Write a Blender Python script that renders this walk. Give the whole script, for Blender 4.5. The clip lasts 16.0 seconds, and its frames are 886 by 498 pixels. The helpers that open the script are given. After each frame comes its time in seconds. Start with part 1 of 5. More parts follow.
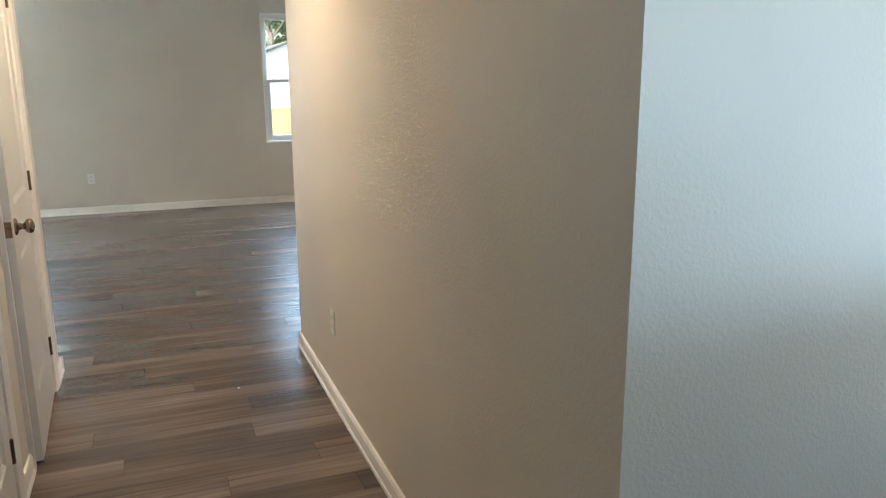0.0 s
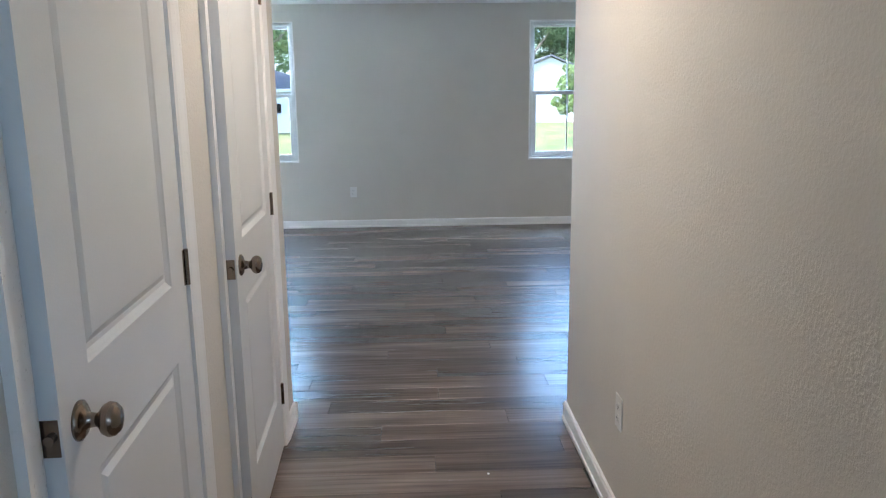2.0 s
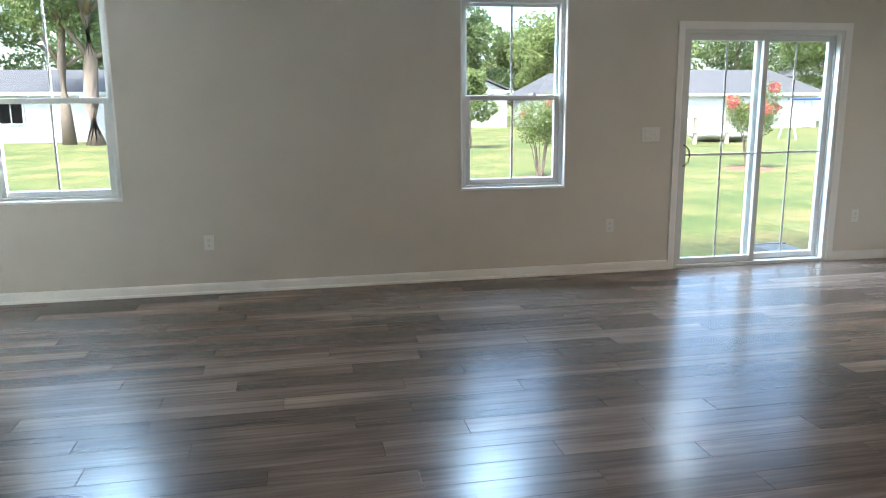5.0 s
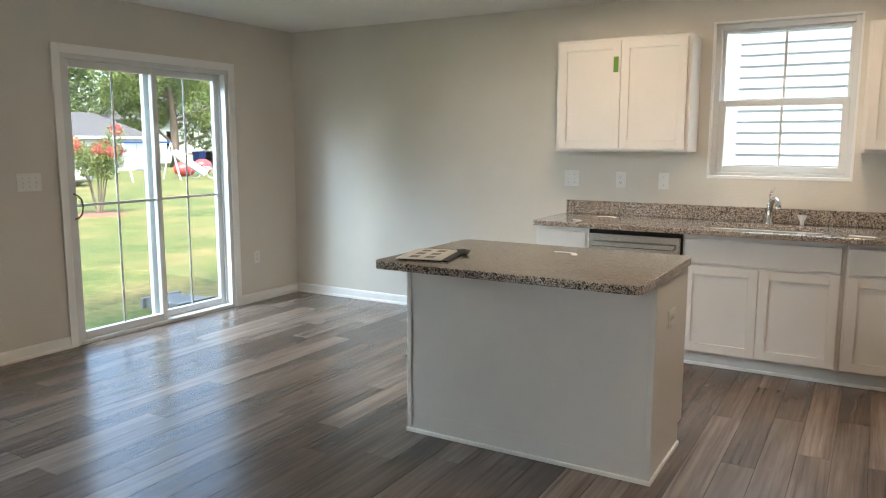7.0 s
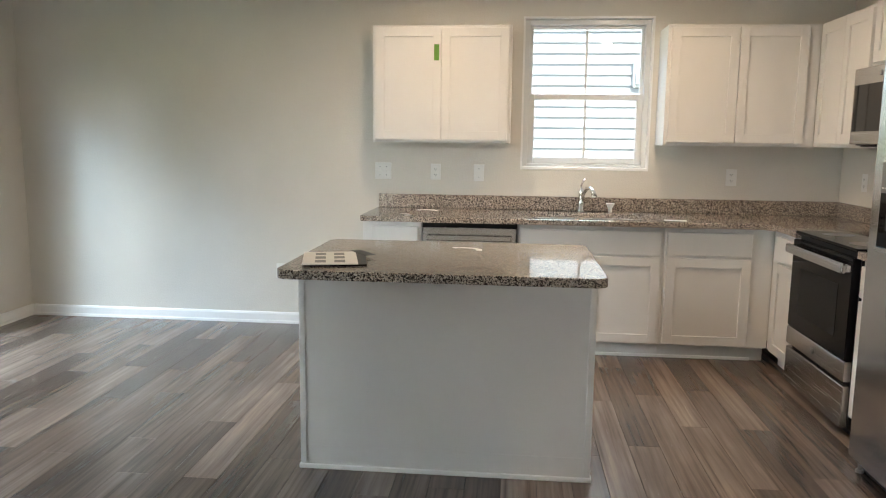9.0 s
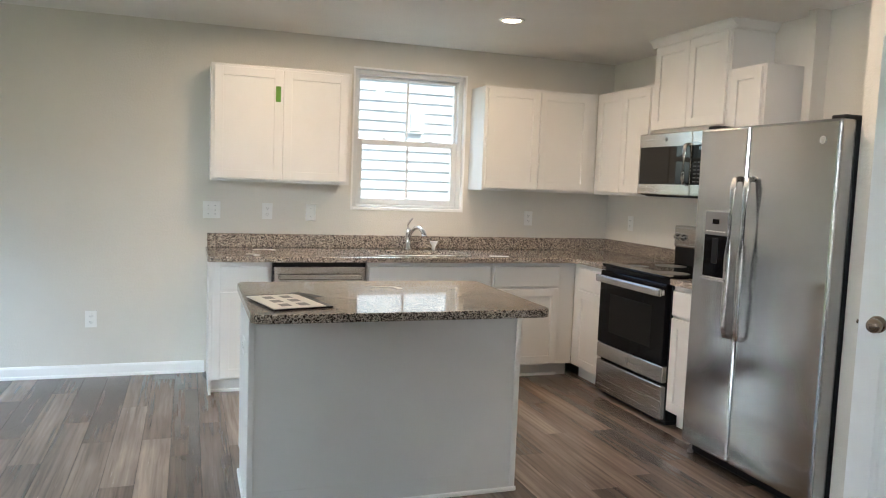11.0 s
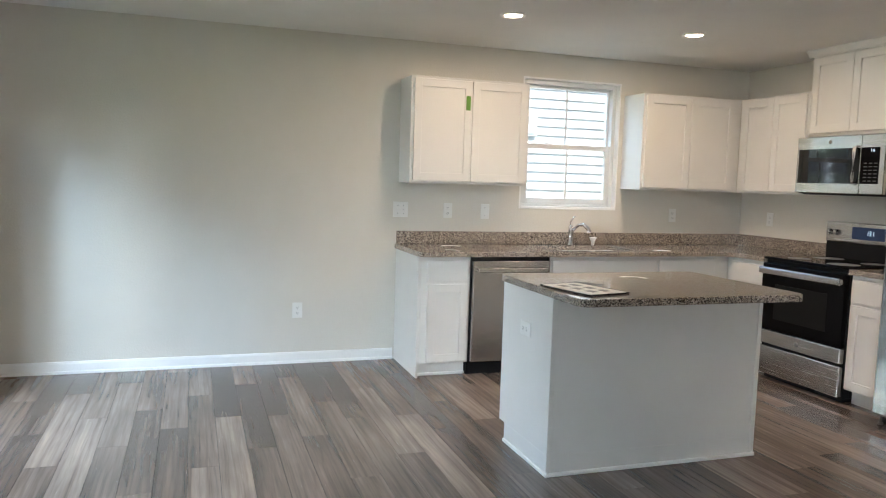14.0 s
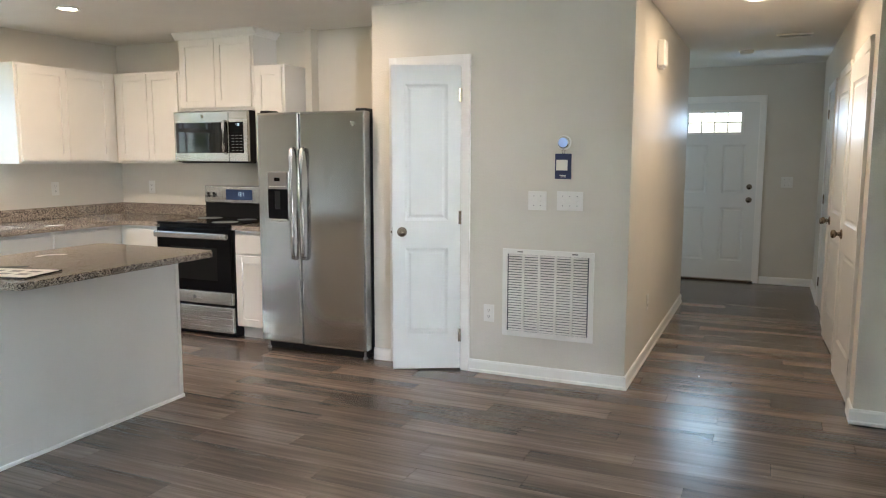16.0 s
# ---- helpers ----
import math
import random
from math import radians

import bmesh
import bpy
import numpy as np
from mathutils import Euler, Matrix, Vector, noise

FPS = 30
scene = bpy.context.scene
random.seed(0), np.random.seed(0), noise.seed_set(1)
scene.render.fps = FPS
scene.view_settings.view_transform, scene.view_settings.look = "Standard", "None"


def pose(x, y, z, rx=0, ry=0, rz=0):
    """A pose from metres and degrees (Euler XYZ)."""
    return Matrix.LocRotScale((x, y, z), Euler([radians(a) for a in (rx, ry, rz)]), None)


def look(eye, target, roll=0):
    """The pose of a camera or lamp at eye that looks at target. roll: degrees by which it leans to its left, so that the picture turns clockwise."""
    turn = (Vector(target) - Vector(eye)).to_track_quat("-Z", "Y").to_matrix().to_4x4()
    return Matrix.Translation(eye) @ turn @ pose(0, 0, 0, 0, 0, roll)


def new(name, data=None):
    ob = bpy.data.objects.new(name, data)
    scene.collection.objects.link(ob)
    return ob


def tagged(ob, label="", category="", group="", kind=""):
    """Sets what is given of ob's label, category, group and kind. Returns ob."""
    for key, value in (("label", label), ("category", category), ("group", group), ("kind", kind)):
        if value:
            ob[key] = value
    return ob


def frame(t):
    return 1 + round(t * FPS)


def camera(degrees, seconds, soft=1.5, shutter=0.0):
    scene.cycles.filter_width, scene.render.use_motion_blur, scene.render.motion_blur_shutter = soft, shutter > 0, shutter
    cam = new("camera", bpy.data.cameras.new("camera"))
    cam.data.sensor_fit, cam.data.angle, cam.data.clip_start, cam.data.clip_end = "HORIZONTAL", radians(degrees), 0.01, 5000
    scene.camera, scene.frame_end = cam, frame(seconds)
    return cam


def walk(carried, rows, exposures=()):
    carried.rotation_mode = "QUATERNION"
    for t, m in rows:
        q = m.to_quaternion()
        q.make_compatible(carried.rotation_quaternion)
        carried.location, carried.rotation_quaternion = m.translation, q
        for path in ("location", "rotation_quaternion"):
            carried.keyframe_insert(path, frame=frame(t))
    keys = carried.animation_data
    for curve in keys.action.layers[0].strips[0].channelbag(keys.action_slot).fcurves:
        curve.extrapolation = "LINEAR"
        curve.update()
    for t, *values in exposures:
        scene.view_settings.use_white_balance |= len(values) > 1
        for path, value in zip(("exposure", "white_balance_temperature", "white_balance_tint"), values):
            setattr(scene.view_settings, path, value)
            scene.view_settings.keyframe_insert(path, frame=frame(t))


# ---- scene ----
cam = camera(61.6, 16.0, soft=1.1)
PATH = [
    (0, (-0.081, -3.351, 1.473), (0.63, -1.535, 1.033), -0.3),
    (0.5, (-0.059, -3.303, 1.471), (0.258, -1.385, 1.004), 0.3),
    (1, (-0.038, -3.163, 1.453), (0.141, -1.232, 0.963), 0.7),
    (1.5, (-0.058, -2.846, 1.464), (0.053, -0.902, 1.009), -0.0),
    (2, (-0.039, -2.452, 1.442), (0.034, -0.493, 1.044), -0.7),
    (2.5, (-0.028, -2.058, 1.44), (0.008, -0.089, 1.089), -1.3),
    (3, (-0.006, -1.636, 1.453), (-0.004, 0.336, 1.119), -1.8),
    (3.2, (-0.008, -1.437, 1.431), (-0.015, 0.534, 1.093), -1.6),
    (5.3, (-0.042, 0.309, 1.464), (0.551, 2.177, 1.067), 0.3),
    (5.5, (-0.016, 0.431, 1.459), (0.767, 2.232, 1.081), 0.4),
    (6, (0.019, 0.696, 1.443), (1.158, 2.308, 1.122), 0.1),
    (6.5, (0.047, 0.94, 1.433), (1.477, 2.308, 1.138), 0.2),
    (7, (0.032, 1.167, 1.436), (1.742, 2.164, 1.154), 0.1),
    (7.5, (0.033, 1.411, 1.401), (1.806, 2.293, 1.123), 0.2),
    (8, (0.047, 1.689, 1.396), (1.883, 2.431, 1.117), 0.2),
    (8.5, (0.065, 1.989, 1.381), (1.996, 2.425, 1.095), 0.5),
    (9, (0.097, 2.252, 1.386), (2.067, 2.437, 1.1), 0.7),
    (9.5, (0.183, 2.517, 1.39), (2.164, 2.479, 1.121), 1.1),
    (10, (0.174, 2.732, 1.41), (2.144, 2.475, 1.184), 1.5),
    (10.2, (0.128, 2.853, 1.419), (2.088, 2.517, 1.212), 1.7),
    (12.3, (-0.069, 4.093, 1.395), (1.696, 3.172, 1.206), 2.5),
    (12.5, (-0.053, 4.183, 1.392), (1.731, 3.299, 1.196), 1.8),
    (13, (-0.036, 4.346, 1.391), (1.826, 3.638, 1.213), 2.0),
    (13.5, (-0.04, 4.51, 1.39), (1.859, 3.908, 1.214), 2.0),
    (14, (-0.055, 4.723, 1.395), (1.832, 4.086, 1.214), 1.8),
    (14.5, (-0.027, 4.914, 1.371), (1.793, 4.106, 1.188), 0.8),
    (15, (-0.029, 5.042, 1.382), (1.594, 3.894, 1.159), -0.4),
    (15.5, (-0.094, 5.175, 1.404), (1.135, 3.62, 1.138), -0.5),
    (16, (-0.147, 5.258, 1.448), (0.653, 3.443, 1.199), 0.1),
]
walk(cam, [(t, look(eye, target, roll)) for t, eye, target, roll in PATH],
     [(0.0, 3.37, 6250, 10), (1.0, 3.45, 5750, 10), (2.0, 3.25, 5100, 10), (2.5, 3.0, 5250, 10), (3.0, 2.7, 5400, 10), (5.5, 2.85, 6100, 10), (6.5, 2.64, 6250, 10), (7.5, 2.78, 6450, 10), (9.0, 2.84, 6350, 10), (12.5, 2.95, 6000, 10), (13.5, 2.83, 6000, 10), (14.5, 2.88, 6150, 10), (15.5, 3.08, 6100, 10), (16.0, 3.2, 6200, 10)])

# ---- world, sun, lights ----
world = bpy.data.worlds.new("sky_world")
scene.world = world
world.use_nodes = True
wn = world.node_tree
sky = wn.nodes.new("ShaderNodeTexSky")
sky.sky_type = "NISHITA"
sky.sun_disc = False
sky.sun_elevation = radians(58)
sky.sun_rotation = radians(222)
sky.air_density, sky.dust_density, sky.ozone_density = 1.0, 3.5, 1.0
wn.nodes["Background"].inputs["Strength"].default_value = 0.14
wn.links.new(sky.outputs["Color"], wn.nodes["Background"].inputs["Color"])

sun = new("sun", bpy.data.lights.new("sun", "SUN"))
sun.data.energy, sun.data.angle, sun.data.color = 2.1, radians(8), (1.0, 0.95, 0.88)
sun.matrix_world = look((-10, -11, 24), (0, 0, 0))


def can_light(x, y, watts, size=0.13, warm=(1.0, 0.84, 0.66)):
    """The light of one recessed ceiling lamp."""
    ob = new("lamp_light", bpy.data.lights.new("lamp_light", "AREA"))
    ob.data.shape, ob.data.size, ob.data.energy, ob.data.color = "DISK", size, watts, warm
    ob.location = (x, y, CEIL - 0.012)
    return ob


CEIL, YF = 2.455, -3.90
CANS = [(4.37, 2.81, 1.9), (4.37, 1.45, 1.9), (2.84, 1.30, 1.7), (0.0, -0.06, 2.0)]
for cx, cy, cw in CANS:
    can_light(cx, cy, cw, 0.11, (1.0, 0.74, 0.50) if cx > 1 else (1.0, 0.74, 0.48))


def fill_light(eye, target, width, height, watts, tint=(0.86, 0.96, 1.0)):
    """An added lamp out of view, which stands in for the daylight at one opening."""
    ob = new("window_fill", bpy.data.lights.new("window_fill", "AREA"))
    ob.data.shape, ob.data.size, ob.data.size_y, ob.data.energy, ob.data.color = "RECTANGLE", width, height, watts, tint
    ob.matrix_world = look(eye, target)
    return ob


# added lamps over patio door, living room and kitchen windows, in place of sky
fill_light((3.55, 7.10, 3.05), (4.4, 4.5, 0.8), 1.9, 1.1, 45, (0.76, 0.90, 1.0))
fill_light((1.70, 7.50, 3.20), (1.7, 4.2, 0.9), 1.1, 0.9, 29, (0.56, 0.78, 1.0))
fill_light((-1.78, 7.50, 3.20), (-1.3, 4.2, 0.9), 1.1, 0.9, 33, (0.56, 0.78, 1.0))
fill_light((6.35, 1.76, 3.10), (5.0, 1.76, 1.0), 1.0, 0.9, 14, (0.62, 0.84, 1.0))
# lamps added out of sight to the side of the two living room windows
fill_light((0.45, 7.20, 1.90), (2.0, 5.7, 1.0), 1.1, 1.3, 9).data.spread = radians(64)
fill_light((-3.60, 8.20, 1.75), (1.3, 0.7, 1.2), 1.0, 1.4, 9, (0.96, 0.98, 1.0)).data.spread = radians(70)
fill_light((-0.20, 7.20, 1.90), (-1.95, 5.75, 1.1), 1.1, 1.3, 60).data.spread = radians(90)
# lamp added in place of open sky before the front door, for floor sheen
fill_light((0.50, YF - 1.30, 1.95), (0.45, -1.0, 1.5), 1.3, 0.8, 11, (0.56, 0.78, 1.0))
# low lamp added as bounce off the front walk, through an added window opening
fill_light((1.70, YF - 1.60, 0.83), (1.30, -2.37, 1.6), 1.1, 0.16, 9, (0.52, 0.74, 1.0))

# ---- materials ----
def material(name, rgb=(0.8, 0.8, 0.8), rough=0.5, metal=0.0):
    m = bpy.data.materials.new(name)
    m.use_nodes = True
    b = m.node_tree.nodes["Principled BSDF"]
    b.inputs["Base Color"].default_value = (*rgb, 1)
    b.inputs["Roughness"].default_value = rough
    b.inputs["Metallic"].default_value = metal
    return m


class Nodes:
    """Short hand for wiring a material."""

    def __init__(self, m):
        self.t = m.node_tree
        self.b = self.t.nodes["Principled BSDF"]

    def add(self, kind, **values):
        n = self.t.nodes.new("ShaderNode" + kind)
        for k, v in values.items():
            n.inputs[k].default_value = v
        return n

    def link(self, a, b):
        self.t.links.new(a, b)

    def coords(self, scale=(1, 1, 1), obj=True):
        c = self.add("TexCoord")
        mp = self.add("Mapping", Scale=scale)
        self.link(c.outputs["Object" if obj else "Generated"], mp.inputs["Vector"])
        return mp.outputs["Vector"]

    def noise(self, vec, scale, detail=4.0, rough=0.55):
        n = self.add("TexNoise", Scale=scale, Detail=detail, Roughness=rough)
        if vec is not None:
            self.link(vec, n.inputs["Vector"])
        return n.outputs["Fac"]

    def ramp(self, fac, stops):
        r = self.t.nodes.new("ShaderNodeValToRGB")
        el = r.color_ramp.elements
        while len(el) < len(stops):
            el.new(0.5)
        for e, (p, c) in zip(el, stops):
            e.position, e.color = p, (*c, 1)
        self.link(fac, r.inputs["Fac"])
        return r.outputs["Color"]

    def mix(self, a, b, fac, mode="MIX"):
        n = self.t.nodes.new("ShaderNodeMix")
        n.data_type, n.blend_type = "RGBA", mode
        for sock, v in ((n.inputs[0], fac), (n.inputs[6], a), (n.inputs[7], b)):
            if isinstance(v, (int, float)):
                sock.default_value = v
            elif isinstance(v, tuple):
                sock.default_value = (*v, 1)
            else:
                self.link(v, sock)
        return n.outputs[2]

    def math(self, op, a, b=0.0):
        n = self.t.nodes.new("ShaderNodeMath")
        n.operation = op
        for i, v in enumerate((a, b)):
            if isinstance(v, (int, float)):
                n.inputs[i].default_value = v
            else:
                self.link(v, n.inputs[i])
        return n.outputs[0]

    def bump(self, height, strength, dist=0.01):
        n = self.add("Bump", Strength=strength, Distance=dist)
        self.link(height, n.inputs["Height"])
        self.link(n.outputs["Normal"], self.b.inputs["Normal"])

    def colour(self, c):
        self.link(c, self.b.inputs["Base Color"])

    def rough(self, c):
        self.link(c, self.b.inputs["Roughness"])


def painted(name, rgb, rough, bump=0.0, scale=140.0, vary=0.04):
    """Paint with faint tone variation and roller or orange-peel relief."""
    m = material(name, rgb, rough)
    n = Nodes(m)
    v = n.coords()
    big = n.noise(v, 1.3, 3)
    lo = tuple(c * (1 - vary) for c in rgb)
    hi = tuple(min(1, c * (1 + vary)) for c in rgb)
    n.colour(n.ramp(big, [(0.3, lo), (0.7, hi)]))
    fine = n.noise(v, scale, 3)
    n.rough(n.math("ADD", n.math("MULTIPLY", fine, 0.16), rough - 0.08))
    if bump:
        n.bump(n.ramp(fine, [(0.42, (0, 0, 0)), (0.62, (1, 1, 1))]), bump, 0.004)
    return m


def wood_plank(name):
    """Grey-brown plank print: a tone for each plank, long streaks, bowed growth figure and fine grain."""
    m = material(name, (0.2, 0.16, 0.13), 0.38)
    n = Nodes(m)
    info = n.add("ObjectInfo")
    rnd = info.outputs["Random"]
    c = n.add("TexCoord")
    off = n.add("VectorMath")
    off.operation = "MULTIPLY_ADD"
    comb = n.add("CombineXYZ")
    n.link(rnd, comb.inputs[0]), n.link(rnd, comb.inputs[1]), n.link(rnd, comb.inputs[2])
    n.link(comb.outputs[0], off.inputs[0])
    off.inputs[1].default_value = (37.0, 91.0, 13.0)
    n.link(c.outputs["Object"], off.inputs[2])

    def layer(scale):
        mp = n.add("Mapping", Scale=scale)
        n.link(off.outputs[0], mp.inputs["Vector"])
        return mp.outputs[0]

    cloud = n.noise(layer((1.3, 7.0, 1.0)), 1.0, 3, 0.5)
    streak = n.noise(layer((0.55, 24.0, 1.0)), 1.5, 5, 0.6)
    grain = n.noise(layer((2.6, 75.0, 1.0)), 1.6, 6, 0.7)
    bow = n.add("TexWave", Scale=1.0, Distortion=9.0, Detail=3.0)
    bow.wave_type, bow.bands_direction = "BANDS", "Y"
    bow.inputs["Detail Scale"].default_value = 1.2
    n.link(layer((1.1, 8.0, 1.0)), bow.inputs["Vector"])
    tone = n.ramp(rnd, [(0.0, (0.104, 0.082, 0.070)), (0.28, (0.137, 0.108, 0.091)), (0.5, (0.172, 0.136, 0.114)),
                        (0.72, (0.204, 0.163, 0.136)), (1.0, (0.250, 0.201, 0.168))])
    tone = n.mix(tone, n.ramp(cloud, [(0.3, (0.66, 0.66, 0.67)), (0.7, (1.28, 1.26, 1.24))]), 1.0, "MULTIPLY")
    warm = n.mix(tone, n.ramp(streak, [(0.28, (0.42, 0.40, 0.39)), (0.44, (0.86, 0.84, 0.82)), (0.58, (1.04, 1.02, 1.0)), (0.74, (1.30, 1.27, 1.23))]), 0.9, "MULTIPLY")
    warm = n.mix(warm, n.ramp(bow.outputs["Fac"], [(0.0, (0.60, 0.58, 0.57)), (0.35, (1.0, 1.0, 1.0)), (1.0, (1.10, 1.09, 1.08))]), 0.30, "MULTIPLY")
    fine = n.mix(warm, n.ramp(grain, [(0.3, (0.66, 0.64, 0.62)), (0.7, (1.12, 1.12, 1.12))]), 0.38, "MULTIPLY")
    n.colour(fine)
    n.rough(n.math("ADD", n.math("MULTIPLY", grain, 0.12), 0.19))
    n.b.inputs["IOR"].default_value = 1.72
    n.bump(grain, 0.05, 0.002)
    return m


def granite(name):
    m = material(name, (0.4, 0.35, 0.3), 0.06)
    n = Nodes(m)
    v = n.coords()
    vo = n.add("TexVoronoi", Scale=240.0)
    n.link(v, vo.inputs["Vector"])
    bw = n.add("RGBToBW")
    n.link(vo.outputs["Color"], bw.inputs[0])
    spec = n.ramp(bw.outputs[0], [(0.0, (0.012, 0.011, 0.011)), (0.36, (0.045, 0.037, 0.033)), (0.43, (0.25, 0.205, 0.172)), (0.60, (0.43, 0.37, 0.315)), (1.0, (0.68, 0.63, 0.57))])
    big = n.ramp(n.noise(v, 45.0, 4), [(0.35, (0.55, 0.5, 0.47)), (0.6, (1.1, 1.06, 1.0))])
    n.colour(n.mix(spec, big, 0.45, "MULTIPLY"))
    return m


def brushed(name, rgb, rough=0.28, axis=2):
    m = material(name, rgb, rough, 1.0)
    n = Nodes(m)
    sc = [220.0, 220.0, 220.0]
    sc[axis] = 2.0
    g = n.noise(n.coords(tuple(sc)), 1.0, 3)
    n.rough(n.math("ADD", n.math("MULTIPLY", g, 0.03), rough - 0.015))
    smudge = n.noise(n.coords((1, 1, 1)), 2.2, 3)
    lo = tuple(c * 0.95 for c in rgb)
    n.colour(n.ramp(smudge, [(0.35, lo), (0.65, rgb)]))
    return m


def glass(name):
    """A thin clear pane: light goes straight through, and the surface reflects more at a slant."""
    m = material(name, (1, 1, 1), 0.0)
    n = Nodes(m)
    clear, gloss, mixer = n.add("BsdfTransparent"), n.add("BsdfGlossy", Roughness=0.0), n.add("MixShader")
    clear.inputs["Color"].default_value = (0.95, 0.975, 0.965, 1)
    facing = n.add("LayerWeight", Blend=0.5).outputs["Facing"]
    n.link(n.math("ADD", n.math("MULTIPLY", n.math("POWER", facing, 5.0), 0.9), 0.04), mixer.inputs[0])
    n.link(clear.outputs[0], mixer.inputs[1])
    n.link(gloss.outputs[0], mixer.inputs[2])
    n.link(mixer.outputs[0], m.node_tree.nodes["Material Output"].inputs["Surface"])
    return m


def glow(name, rgb, strength):
    m = material(name, rgb, 0.5)
    b = m.node_tree.nodes["Principled BSDF"]
    b.inputs["Emission Color"].default_value = (*rgb, 1)
    b.inputs["Emission Strength"].default_value = strength
    return m


def grassy(name):
    m = material(name, (0.1, 0.14, 0.04), 0.95)
    n = Nodes(m)
    v = n.coords()
    patch = n.ramp(n.noise(v, 0.55, 5, 0.62), [(0.36, (0.060, 0.088, 0.016)), (0.50, (0.100, 0.112, 0.026)), (0.64, (0.170, 0.138, 0.050))])
    blade = n.ramp(n.noise(v, 9.0, 6, 0.75), [(0.3, (0.40, 0.46, 0.36)), (0.7, (1.40, 1.38, 1.3))])
    n.colour(n.mix(patch, blade, 1.0, "MULTIPLY"))
    n.bump(n.noise(v, 60.0, 3), 0.6, 0.03)
    return m


def leafy(name, dark, light):
    m = material(name, dark, 0.6)
    n = Nodes(m)
    g = n.add("NewGeometry")
    n.colour(n.ramp(g.outputs["Random Per Island"], [(0.0, dark), (1.0, light)]))
    through_leaf, both = n.add("BsdfTranslucent"), n.add("MixShader", Fac=0.45)
    n.link(n.ramp(g.outputs["Random Per Island"], [(0.0, tuple(min(1, 1.5 * c) for c in dark)), (1.0, tuple(min(1, 1.5 * c) for c in light))]), through_leaf.inputs["Color"])
    n.link(n.b.outputs[0], both.inputs[1])
    n.link(through_leaf.outputs[0], both.inputs[2])
    n.link(both.outputs[0], m.node_tree.nodes["Material Output"].inputs["Surface"])
    return m


def rough_stuff(name, dark, light, scale, rough=0.85, bump=0.4, stretch=(1, 1, 1)):
    m = material(name, dark, rough)
    n = Nodes(m)
    v = n.coords(stretch)
    f = n.noise(v, scale, 5, 0.6)
    n.colour(n.ramp(f, [(0.3, dark), (0.7, light)]))
    n.bump(f, bump, 0.01)
    return m


M_WALL = painted("wall_paint", (0.67, 0.635, 0.57), 0.50, 0.17, 105.0)
M_CEIL = painted("ceiling_paint", (0.82, 0.80, 0.765), 0.8, 0.3, 90.0)
M_TRIM = painted("trim_paint", (0.87, 0.86, 0.84), 0.30)
M_DOOR = painted("door_paint", (0.76, 0.76, 0.75), 0.34, 0.05, 220.0)
M_CAB = painted("cabinet_paint", (0.72, 0.70, 0.67), 0.36)
M_VINYL = painted("window_vinyl", (0.70, 0.71, 0.70), 0.3)
M_PLATE = painted("plate_plastic", (0.80, 0.79, 0.76), 0.3)
M_PLANK = wood_plank("vinyl_plank")
M_SUB = rough_stuff("subfloor", (0.02, 0.02, 0.02), (0.04, 0.035, 0.03), 8.0)
M_GRANITE = granite("speckled_granite")
M_STEEL = brushed("brushed_steel", (0.52, 0.51, 0.495), 0.27, 0)
M_STEELV = brushed("brushed_steel_dark", (0.45, 0.445, 0.44), 0.17, 2)
M_CHROME = material("chrome", (0.75, 0.75, 0.76), 0.08, 1.0)
M_NICKEL = brushed("satin_nickel", (0.26, 0.21, 0.165), 0.22, 2)
M_BLACK = painted("black_plastic", (0.012, 0.012, 0.013), 0.35)
M_BLACK.node_tree.nodes["Principled BSDF"].inputs["IOR"].default_value = 1.22
M_BGLASS = material("black_glass", (0.004, 0.004, 0.005), 0.05)
M_BGLASS.node_tree.nodes["Principled BSDF"].inputs["IOR"].default_value = 1.18
M_TINT = material("tinted_glass", (0.004, 0.005, 0.006), 0.04)
M_TINT.node_tree.nodes["Principled BSDF"].inputs["IOR"].default_value = 1.42
M_GLASS = glass("window_glass")
M_GREY = painted("grey_plastic", (0.16, 0.16, 0.16), 0.4)
M_DARK = painted("dark_slot", (0.01, 0.01, 0.01), 0.4)
M_DARK.node_tree.nodes["Principled BSDF"].inputs["IOR"].default_value = 1.2
M_LAMP = glow("lamp_lens", (1.0, 0.78, 0.56), 3.0)
M_GREEN = painted("green_tape", (0.10, 0.24, 0.02), 0.6)
M_PAPER = painted("paper", (0.78, 0.76, 0.72), 0.6)
M_NAVY = painted("navy_card", (0.012, 0.022, 0.08), 0.5)
M_GRASS = grassy("lawn_grass")
M_SIDING = painted("white_siding", (0.49, 0.50, 0.51), 0.6)
M_SIDING2 = painted("sage_siding", (0.42, 0.45, 0.40), 0.7)
M_ROOF = rough_stuff("grey_shingle", (0.045, 0.045, 0.05), (0.085, 0.085, 0.09), 3.0, 0.9, 0.4, (1, 6, 6))
M_BARK = rough_stuff("bark", (0.10, 0.075, 0.055), (0.24, 0.19, 0.15), 9.0, 0.95, 0.8, (3, 3, 0.6))
M_LEAF = leafy("leaf_green", (0.075, 0.115, 0.04), (0.17, 0.22, 0.085))
M_LEAF2 = leafy("leaf_bright", (0.105, 0.145, 0.045), (0.21, 0.255, 0.09))
M_PINK = leafy("pink_blossom", (0.40, 0.05, 0.06), (0.60, 0.14, 0.15))
M_MULCH = rough_stuff("mulch", (0.10, 0.04, 0.025), (0.25, 0.11, 0.07), 40.0)
M_CONC = rough_stuff("concrete", (0.35, 0.34, 0.32), (0.5, 0.49, 0.46), 12.0)
